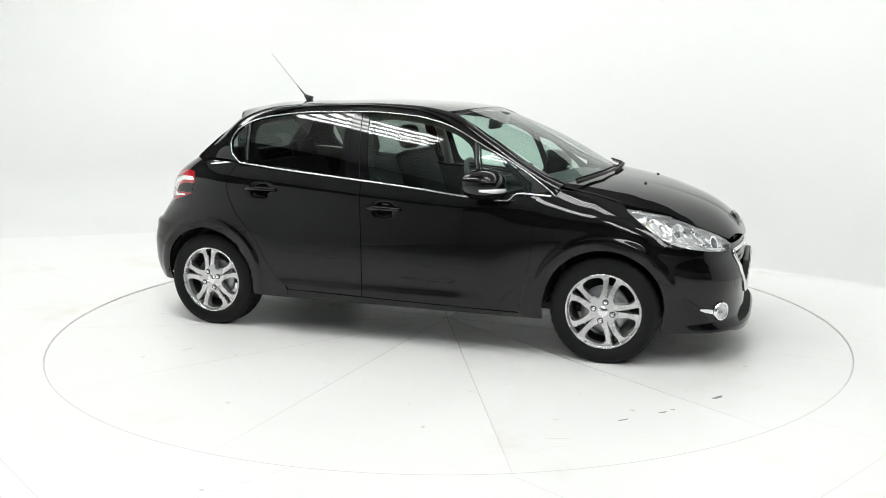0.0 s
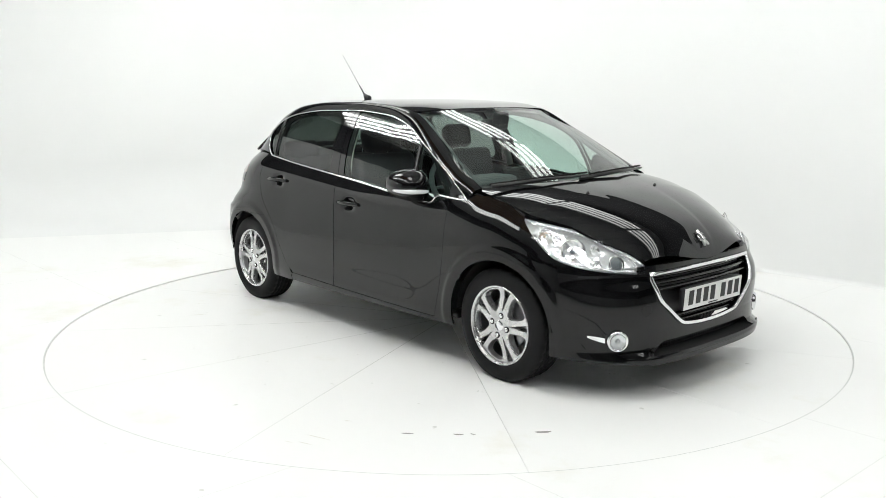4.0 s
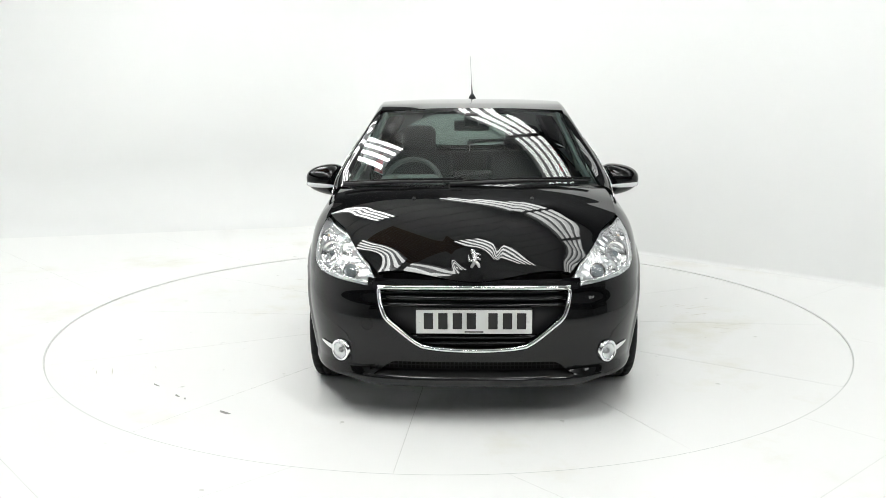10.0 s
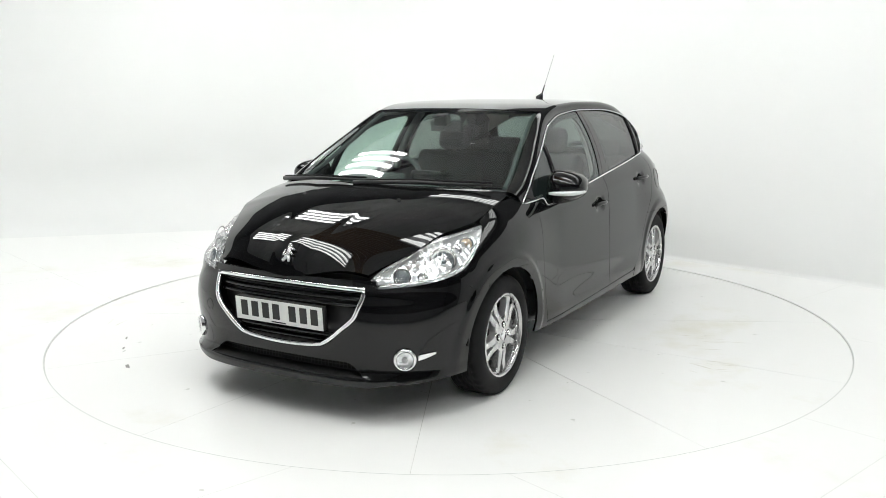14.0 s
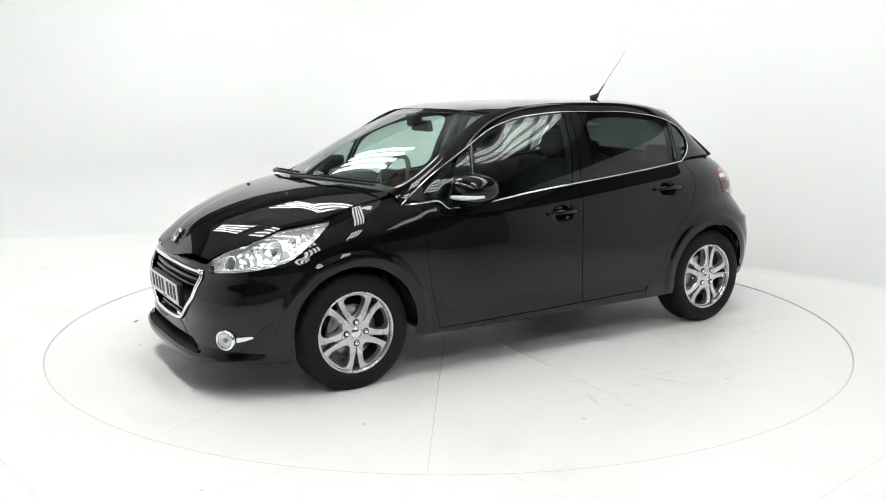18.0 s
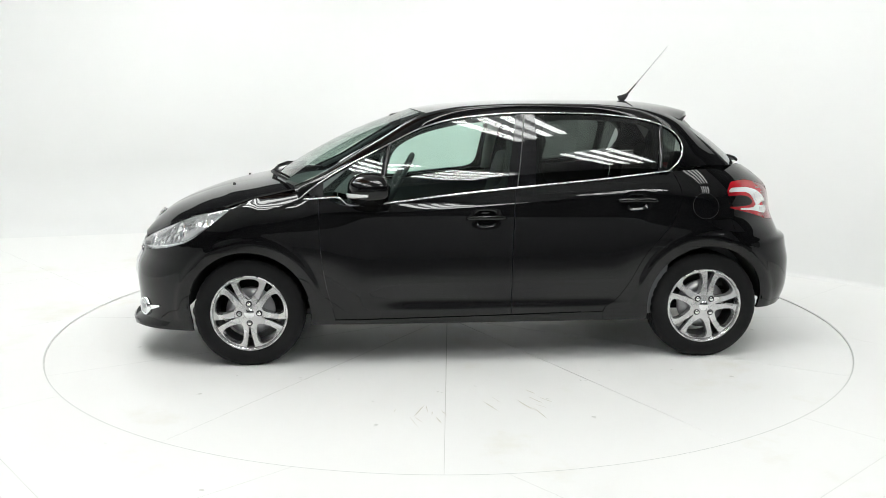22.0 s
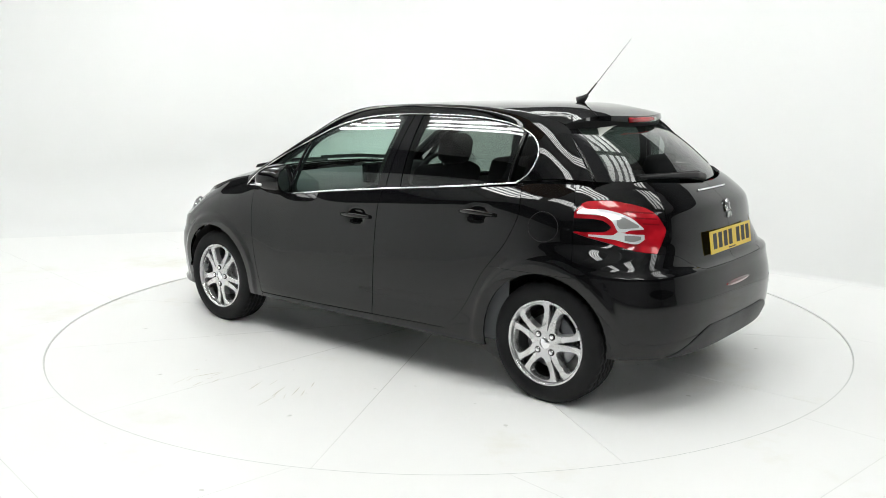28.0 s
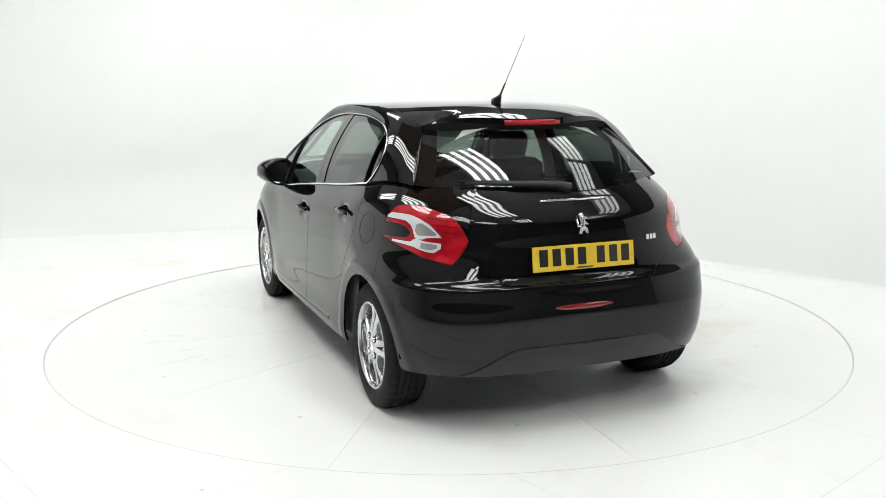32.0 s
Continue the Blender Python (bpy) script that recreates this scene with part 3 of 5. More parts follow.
g1 = rows(lambda z: s_of(arch_x(z, -HUB, 1)), qs_low, sill_low, Z_A, 16, 26, 0)
g2 = region(S_TL0, seam_rear, Z_A, lambda s: z_top(x_of(s)), 64, 34, 0.0015)
g3 = rows(S_TL0, lambda z: s_of(arch_x(z, -HUB, -1)), ARCH_Z + math.sqrt(ARCH ** 2 - (x_of(S_TL0) + HUB) ** 2), Z_A, 10, 8, 0)
both("rear_quarter_panel", [g1, g2, g3], PAINT, car, depth=0.012)
# bumper at the tail
rb_high = lambda s: np.where(s < S_TL1, 0.655 + 0.08 * smooth(-1.95, S_TL1, s), tl_low(s))
RB = 0.265
z_m = float(ARCH_Z + math.sqrt(ARCH ** 2 - (x_of(S_TL0) + HUB) ** 2))
b1 = rows(-2.25, lambda z: s_of(arch_x(z, -HUB, -1)), RB, z_m, 60, 20, 0)
b2 = region(-2.25, S_TL0, z_m, rb_high, 60, 16, 0.0)
both("rear_bumper", [b1], PAINT, car, sides="acd")
both("bumper_shoulder", [b2], PAINT, car, sides="bcd")
S_VAL = s_at(-1.80, 0.60)
g3 = region(-2.25, S_VAL, RB, lambda s: RB + 0.004 + 0.116 * smooth(S_VAL, S_VAL - 0.24, s), 40, 5, 0, lambda s, z: shell(s, z) * np.array([1.003, 1.003, 1]))
both("bumper_valance", [g3], PLASTIC, car, "matt black lower valance")
tl_in = crv((0.70, S_TL1 + 0.08), (0.745, S_TL1 + 0.054), (0.80, S_TL1 + 0.018), (0.85, S_TL1), (1.1, S_TL1))
tail_lamps = both("tail_lamp", [region(tl_in, S_TL0, tl_low, tl_high, 24, 14)], RED, car, "red tail lamp lens")
# tailgate below the glass
tail_glass_low = lambda s: 1.032 + 0.034 * smooth(-2.2, -1.45, s)
both("tailgate", [region(-2.25, tl_in, lambda s: rb_high(s), tail_glass_low, 40, 30, 0.0015)], PAINT, car)
both("tailgate_corner", [region(S_TL1, S_TL0, tl_high, tail_glass_low, 16, 8, 0.0)], PAINT, car)

# front bumper: corner beside the grille, strip below it, lower corner, lip
gr_edge = crv((0.33, s_at(1.995, 0.175)), (0.36, s_at(1.992, 0.240)), (0.42, s_at(1.98, 0.318)), (0.49, s_at(1.966, 0.394)), (0.60, s_at(1.906, 0.423)), (0.66, s_at(1.906, 0.423)))
corner_high = lambda s: np.where(s < s_b1, Z_A + (s - s_b0) / (s_b1 - s_b0) * (0.672 - Z_A), hl_low(s) - 0.004 * smooth(S_HL1 - 0.02, S_HL1 + 0.02, s))
z_f = float(ARCH_Z + math.sqrt(ARCH ** 2 - (xb0 - HUB) ** 2))
gA = region(s_b0, gr_edge, z_f, corner_high, 60, 8, 0.0)
gC = rows(lambda z: s_of(arch_x(z, HUB, 1)), gr_edge, 0.33, z_f, 60, 14, 0)
gB = region(lambda z: s_of(arch_x(z, HUB, 1)), 2.25, lambda s: 0.272 - 0.085 * smooth(1.97, 1.86, s), 0.33, 60, 8, 0.0)
both("bumper_upper_panel", [gA], PAINT, car, depth=0.01, sides="bcd")
both("front_bumper", [gC], PAINT, car, depth=0.01, sides="cd")
both("bumper_lower_panel", [gB], PAINT, car, depth=0.01, sides="acd")
both("bumper_top_strip", [region(S_HL1 - 0.02, 2.25, 0.604, lambda s: np.full_like(s, 0.648), 24, 4, 0.0)], GLOSS, car, depth=0.03)
gL = region(1.79, 2.25, lambda s: 0.168 + 0.018 * smooth(1.9, 1.79, s), lambda s: 0.212 - 0.004 * smooth(1.86, 1.79, s), 30, 6, 0.0)
both("bumper_lip", [gL], GLOSS, car, depth=0.012)
ls = np.linspace(1.79, 2.25, 30)
shelf = np.stack([shell(ls, 0.212 - 0.004 * smooth(1.86, 1.79, ls)) * np.array([1, 1, 0]) * (1 - 0.075 * k / 3) + np.array([0, 0, 0.211 + 0.002 * k]) for k in range(4)], 1)
both("lip_shelf", [shelf], INTAKE, car, depth=0)
gI = region(1.74, 2.25, 0.19, 0.28, 30, 4, 0.0, lambda s, z: shell(s, z * 0 + 0.28) * np.array([0.965, 0.97, 0]) + np.stack([z * 0, z * 0, z], -1))
intakes = both("lower_intake", [gI], INTAKE, car, "black lower air intake", depth=0)
for k, side in enumerate((1, -1)):
    V, F = [], []
    for s_ in np.linspace(1.84, 2.24, 26):
        for zz in (0.205, 0.270):
            p = shell(s_, 0.28) * np.array([0.972, 0.975 * side, 0])
            V += [Vector((p[0], p[1] + o, zz)) for o in (-0.0022, 0.0022)]
        q = len(V)
        F.append((q - 4, q - 3, q - 1, q - 2))
    for zz in (0.222, 0.240, 0.258):
        q = len(V)
        ss = np.linspace(1.83, 2.25, 16)
        for s_ in ss:
            p = shell(s_, 0.28) * np.array([0.9725, 0.976 * side, 0])
            V += [Vector((p[0], p[1], zz + o)) for o in (-0.002, 0.002)]
        F += [(q + 2 * i, q + 2 * i + 2, q + 2 * i + 3, q + 2 * i + 1) for i in range(15)]
    part("intake_mesh", mesh_of("intake_mesh", V, F, PLASTIC, True), intakes[k])

# ---- upper forms ----
g_y = crv((-1.42, 0.735), (-1.09, 0.752), (-0.2, 0.787), (0.5, 0.803), (0.85, 0.795), (1.0, 0.765))
g_k = crv((-1.42, 0.62), (-1.2, 0.46), (-1.0, 0.39), (-0.7, 0.35), (-0.3, 0.335), (0.2, 0.345), (0.6, 0.375), (0.97, 0.42))


belt = crv((-1.9, 1.03), (-1.42, 1.066), (-1.09, 1.045), (-0.76, 1.010), (-0.2, 0.960), (0.217, 0.922), (0.5, 0.905), (0.80, 0.905), (0.99, 0.935))


def green(x, z):
    """Half-width of the glasshouse side."""
    h = z - belt(x)
    return g_y(x) - g_k(x) * h - 0.75 * np.clip(h, 0, 1) * np.clip(h - 0.2, -0.2, 0.3)


# edge of the side glass, from the front tip over the top to the rear foot, and the rail outside it
d_x = crv((0, 0.985), (0.05, 0.917), (0.11, 0.828), (0.20, 0.672), (0.28, 0.546), (0.42, 0.272), (0.52, 0.042), (0.63, -0.272), (0.74, -0.582), (0.85, -0.892),
          (0.90, -1.031), (0.935, -1.115), (0.96, -1.143), (0.98, -1.124), (1, -1.065))
d_z = crv((0, 0.912), (0.05, 0.967), (0.11, 1.026), (0.20, 1.112), (0.28, 1.174), (0.42, 1.298), (0.52, 1.345), (0.63, 1.364), (0.74, 1.361), (0.85, 1.333),
          (0.90, 1.296), (0.935, 1.241), (0.96, 1.175), (0.98, 1.108), (1, 1.055))
e_x = crv((0, 1.02), (0.11, 0.86), (0.28, 0.565), (0.42, 0.279), (0.52, 0.05), (0.63, -0.272), (0.74, -0.582), (0.85, -0.90), (0.92, -1.18), (0.96, -1.29), (1, -1.42))
e_y = crv((0, 0.705), (0.11, 0.672), (0.28, 0.605), (0.42, 0.564), (0.52, 0.572), (0.63, 0.582), (0.74, 0.578), (0.85, 0.556), (0.92, 0.518), (0.96, 0.590), (1, 0.655))
e_z = crv((0, 0.975), (0.11, 1.048), (0.28, 1.222), (0.42, 1.366), (0.52, 1.403), (0.63, 1.416), (0.74, 1.413), (0.85, 1.392), (0.92, 1.318), (0.96, 1.20), (1, 1.066))


def dlo(u, out=0.0):
    x, z = d_x(u), d_z(u)
    return np.stack([x, green(x, z) + out, z], -1)


u = np.linspace(0, 1, 90)[:, None]
v = np.linspace(0, 1, 7)[None, :]
A = dlo(u[:, 0])[:, None, :]
B = np.stack([e_x(u[:, 0]), e_y(u[:, 0]), e_z(u[:, 0])], -1)[:, None, :]
rail = A + (B - A) * v[..., None]
rail = rail + np.stack([0 * u * v, 0.012 * np.sin(np.pi * v) + 0 * u, 0.012 * np.sin(np.pi * v) + 0 * u], -1)
both("roof_pillar_frame", [rail], PAINT, car, depth=0.02)

# roof
roof_mid = crv((0.36, 1.382), (0.1, 1.411), (-0.4, 1.430), (-0.97, 1.423), (-1.2, 1.396), (-1.345, 1.352))
TAIL_X, TAIL_BOW = -1.340, 0.165        # rear edge of the roof at the middle, and its bow


def edge_at(x):
    uu = np.interp(-np.asarray(x), -e_x(np.linspace(0, 1, 200)), np.linspace(0, 1, 200))
    return e_y(uu), e_z(uu)


t = np.linspace(0, 1, 40)[:, None]
w = np.linspace(-1, 1, 33)[None, :]
x0, x1 = 0.36 - 0.08 * w ** 2, TAIL_X + TAIL_BOW * w ** 2
X = x0 + (x1 - x0) * t
ey, ez = edge_at(np.maximum(X, -1.17))
part("roof", panel_mesh("roof", [np.stack([X, ey * w, ez + (roof_mid(X) - ez) * (1 - np.abs(w) ** 2.8)], -1)], PAINT, 0.02), car)

# windscreen
v = np.linspace(0, 1, 24)[:, None]
base = np.stack([1.185 - 0.215 * w ** 2, 0.70 * w, 0.998 - 0.013 * w ** 2], -1)
top = np.stack([0.365 - 0.083 * w ** 2, 0.548 * w, 1.380 - 0.020 * w ** 2], -1)
ws = base + (top - base) * v[..., None]
ws = ws + (np.sin(np.pi * v) * (1 - 0.5 * w ** 2))[..., None] * np.array([0.016, 0, 0.029])
part("windscreen", panel_mesh("windscreen", [ws], GLASS_SCREEN, 0), car, "greenish clear windscreen")

# bonnet
h_mid = crv((0.95, 1.025), (1.15, 1.002), (1.41, 0.956), (1.60, 0.902), (1.80, 0.816), (1.90, 0.738), (1.95, 0.675), (1.972, 0.640))
h_y = crv((0.95, 0.715), (1.2, 0.730), (1.38, 0.726), (1.478, 0.682), (1.573, 0.628), (1.669, 0.588), (1.757, 0.540), (1.854, 0.466), (1.972, 0.40))
h_z = crv((0.95, 0.975), (1.2, 0.930), (1.38, 0.876), (1.478, 0.849), (1.573, 0.822), (1.669, 0.779), (1.757, 0.738), (1.854, 0.690), (1.972, 0.632))
wb = np.linspace(-1, 1, 97)[None, :]
t = np.linspace(0, 1, 90)[:, None]
xa, xb = 1.19 - 0.20 * wb ** 2, 1.970 - 0.075 * wb ** 2
X = xa + (xb - xa) * t
Y = h_y(X) * wb
Z = h_z(X) + (h_mid(X) - h_z(X)) * (1 - np.abs(wb) ** 3.0)
# raised middle between two creases that close towards the nose, and the dish round the emblem
bw = 0.10 + 0.34 * np.clip(1.92 - X, 0, 1) ** 1.2
reach = np.hypot(Y / bw, np.clip(X - 1.895, 0, 1) / 0.06)
lobe = 1 - reach ** 2
lobe = 0.5 * (lobe + np.sqrt(lobe * lobe + 0.01))
Z = Z + (0.006 * lobe / (1 + 0.4 * lobe) + 0.0022 * smooth(1.35, 1.85, X) * (1 - smooth(0.86, 1.14, reach))) * smooth(1.02, 1.6, X)
Z = Z - 0.002 * (1 - smooth(0.025, 0.085, np.hypot((X - 1.915) * 1.3, Y)))
part("bonnet", panel_mesh("bonnet", [np.stack([X, Y, Z], -1)], PAINT, 0.02), car)

# tailgate glass and spoiler
base = np.stack([-1.66 + 0.235 * w ** 2, 0.655 * w, 1.032 + 0.034 * w ** 2], -1)
top = np.stack([-1.315 + 0.145 * w ** 2, 0.512 * w, np.full_like(w, 1.300)], -1)
v = np.linspace(0, 1, 16)[:, None]
rw = base + (top - base) * v[..., None]
rw = rw + (np.sin(np.pi * v) * (1 - 0.5 * w ** 2))[..., None] * np.array([-0.015, 0, 0.015])
part("tailgate_glass", panel_mesh("tailgate_glass", [rw[:, 2:31]], GLASS_TAIL, 0), car, "dark tinted tailgate glass")
for sl_ in (slice(0, 3), slice(30, 33)):
    part("glass_border", panel_mesh("glass_border", [rw[:, sl_]], GLOSS, 0), car, "black border of the tailgate glass")

# side glass, belt to the roof
def glass(xa, xb):
    """Side pane between two leaning lines, given as x over height."""
    n, m = 16, 12
    uu = np.linspace(0, 1, 300)
    dx, dz = d_x(uu), d_z(uu)
    X = np.zeros((n, m))
    Z = np.zeros((n, m))
    for i in range(n):
        f = i / (n - 1)
        zt = 1.2
        for _ in range(20):
            xt = xa(zt) + (xb(zt) - xa(zt)) * f
            zt = 0.5 * zt + 0.5 * float(np.interp(-xt, -dx[:288], dz[:288]))
        zb = 0.95
        for _ in range(20):
            xl = xa(zb) + (xb(zb) - xa(zb)) * f
            zb = 0.5 * zb + 0.5 * float(z_top(xl))
        zz = np.linspace(zb - 0.004, zt, m)
        Z[i] = zz
        X[i] = xa(zz) + (xb(zz) - xa(zz)) * f
    return np.stack([X, green(X, Z) - 0.006, Z], -1)


lin = lambda z0, x0, z1, x1: (lambda z: x0 + (x1 - x0) * (np.asarray(z) - z0) / (z1 - z0))
both("quarter_light", [glass(lin(0.9, 0.93, 1.2, 0.55), lin(0.95, 0.565, 1.2, 0.50))], GLASS_FRONT, car, depth=0)
both("front_window", [glass(lin(0.95, 0.545, 1.2, 0.48), lin(0.97, -0.158, 1.35, -0.225))], GLASS_FRONT, car, depth=0)
both("rear_window", [glass(lin(0.98, -0.304, 1.35, -0.318), lin(1.06, -0.995, 1.285, -1.024))], GLASS_REAR, car, depth=0)
both("centre_pillar", [glass(lin(0.97, -0.15, 1.35, -0.217), lin(0.97, -0.205, 1.35, -0.262)) + np.array([0, 0.004, 0])], GLOSS, car, depth=0.03)
both("centre_pillar", [glass(lin(0.97, -0.210, 1.35, -0.267), lin(0.98, -0.31, 1.35, -0.325)) + np.array([0, 0.004, 0])], GLOSS, car, depth=0.03)
both("rear_quarter_light", [glass(lin(1.06, -1.012, 1.285, -1.04), lin(1.06, -1.07, 1.25, -1.12))], GLASS_REAR, car, depth=0)


def pane_frame(g, ins, power=7.0, n=64):
    """Dark band behind the rim of a pane; ins are its widths at the front, rear, foot and top as shares of the pane."""
    q = np.linspace(0, 2 * math.pi, n, endpoint=False)
    c, d = np.cos(q), np.sin(q)
    k = np.maximum(np.abs(c), np.abs(d))
    e = (np.abs(c) ** power + np.abs(d) ** power) ** (-1 / power)
    a, b, lo, hi = ins
    rings = [(0.5 + 0.5 * c / k, 0.5 + 0.5 * d / k), (a + (1 - a - b) * (0.5 + 0.5 * c * e), lo + (1 - lo - hi) * (0.5 + 0.5 * d * e))]
    nu, nv = g.shape[:2]
    V = []
    for push in (-0.005, -0.020):
        for u_, v_ in rings:
            fu, fv = u_ * (nu - 1), v_ * (nv - 1)
            i, j = np.minimum(fu.astype(int), nu - 2), np.minimum(fv.astype(int), nv - 2)
            fu, fv = (fu - i)[:, None], (fv - j)[:, None]
            p = (g[i, j] * (1 - fu) * (1 - fv) + g[i + 1, j] * fu * (1 - fv) + g[i, j + 1] * (1 - fu) * fv + g[i + 1, j + 1] * fu * fv)
            V += list(p + np.array([0, push, 0]))
    F = []
    for i in range(n):
        j = (i + 1) % n
        F += [(i, j, n + j, n + i), (n + i, n + j, 3 * n + j, 3 * n + i), (2 * n + i, 3 * n + i, 3 * n + j, 2 * n + j)]
    return np.array(V), F


for name, g, ins in (("quarter_light_frame", glass(lin(0.9, 0.93, 1.2, 0.55), lin(0.95, 0.565, 1.2, 0.50)), (0.22, 0.05, 0.10, 0.10)),
                     ("front_window_frame", glass(lin(0.95, 0.545, 1.2, 0.48), lin(0.97, -0.158, 1.35, -0.225)), (0.02, 0.06, 0.02, 0.09)),
                     ("rear_window_frame", glass(lin(0.98, -0.304, 1.35, -0.318), lin(1.06, -0.995, 1.285, -1.024)), (0.06, 0.05, 0.02, 0.10))):
    V, F = pane_frame(g, ins)
    part(name, mesh_of(name, V, F, RUBBER, True), car, "black frame round the window")
    part(name, mesh_of(name, V * np.array([1, -1, 1]), [f[::-1] for f in F], RUBBER, True), car, "black frame round the window")

for sgn in (1, -1):
    pts = [Vector(p) * 1 for p in dlo(np.linspace(0, 1, 80), 0.004)]
    xs = np.unique(np.append(np.linspace(-1.05, 0.97, 40), np.linspace(0.70, 0.80, 9)))
    tick = crv((0.70, 0.880), (0.72, 0.884), (0.76, 0.918), (0.79, 0.924), (0.875, 0.918), (0.985, 0.908))
    pts += [Vector(p) for p in np.stack([xs, g_y(xs) + 0.004, np.where(xs < 0.70, z_top(xs) + 0.004, tick(xs))], -1)]
    pts = [Vector((p.x, p.y * sgn, p.z)) for p in pts]
    part("window_trim", mesh_of("window_trim", *tube(pts, [0.0036] * 80 + [0.0054] * len(xs), 8, True), CHROME), car, "chrome strip round the side windows")


# ---- wheels ----
def rim_face(face):
    """Dished alloy face with five wide rounded windows and a narrow wedge slot in each spoke."""
    R = 0.213

    def loop(half, centre):
        """Closed rounded outline from (share of R, half angle) pairs, mirrored about its centre line."""
        pts = [(r * R, a) for r, a in half] + [(r * R, -a) for r, a in half[::-1]]
        pts = [np.array((r * math.cos(math.radians(centre + a)), r * math.sin(math.radians(centre + a)))) for r, a in pts]
        for _ in range(2):
            pts = [w for i in range(len(pts)) for w in (pts[i] * 0.75 + pts[(i + 1) % len(pts)] * 0.25, pts[i] * 0.25 + pts[(i + 1) % len(pts)] * 0.75)]
        return np.array(pts)

    window = ((0.365, 4.5), (0.44, 13.0), (0.64, 20.0), (0.77, 20.5), (0.87, 17.5), (0.895, 7.0))
    slot = ((0.30, 1.2), (0.55, 2.8), (0.80, 5.0), (0.905, 7.0), (0.915, 2.0))
    holes = [loop(window, 126 + 72 * k) for k in range(5)] + [loop(slot, 90 + 72 * k) for k in range(5)]
    grow = lambda h, d: h + (h - h.mean(0)) / np.linalg.norm(h - h.mean(0), axis=1, keepdims=True) * d
    wide = [grow(h, 0.0022) for h in holes]
    depth = lambda r: face - 0.010 * smooth(0.05, 0.20, r) + 0.004 * smooth(0.045, 0.02, r)

    def inside(p, poly):
        a, b = poly, np.roll(poly, -1, 0)
        hit = ((a[:, 1] > p[1]) != (b[:, 1] > p[1])) & (p[0] < (b[:, 0] - a[:, 0]) * (p[1] - a[:, 1]) / (b[:, 1] - a[:, 1] + 1e-12) + a[:, 0])
        return hit.sum() % 2 == 1

    P, E = [], []
    for h in wide + [np.array([(0.2035 * math.cos(a), 0.2035 * math.sin(a)) for a in np.linspace(0, 2 * math.pi, 90, endpoint=False)])]:
        k = len(P)
        P += [Vector(q) for q in h]
        E += [(k + i, k + (i + 1) % len(h)) for i in range(len(h))]
    for r, n in ((0.0, 1), (0.03, 12), (0.06, 24), (0.09, 30), (0.12, 40), (0.15, 50), (0.175, 60), (0.196, 80)):
        for i in range(n):
            q = Vector((r * math.cos(2 * math.pi * i / n), r * math.sin(2 * math.pi * i / n)))
            if not any(inside(q, grow(h, 0.004)) for h in holes):
                P.append(q)
    pts, _, tris = geometry.delaunay_2d_cdt(P, E, [], 0, 1e-6)[:3]
    V = [(p.x, float(depth(p.length)), p.y) for p in pts]
    F = []
    for f in tris:
        c = sum((pts[i] for i in f), Vector((0, 0))) / 3
        if c.length < 0.2034 and not any(inside(c, h) for h in wide):
            F.append(tuple(f) if (pts[f[1]] - pts[f[0]]).cross(pts[f[2]] - pts[f[0]]) < 0 else tuple(f)[::-1])
    for i, (h, w) in enumerate(zip(holes, wide)):
        k, n = len(V), len(h)
        for ring, d in ((w, 0.0), (h, -0.004), (grow(h, -0.003 if i < 5 else -0.0015), -0.038)):
            V += [(x, float(depth(math.hypot(x, y))) + d, y) for x, y in ring]
        F += [(k + r * n + j, k + r * n + (j + 1) % n, k + (r + 1) * n + (j + 1) % n, k + (r + 1) * n + j) for r in range(2) for j in range(n)]
    return mesh_of("rim_face", V, F, ALLOY, True)


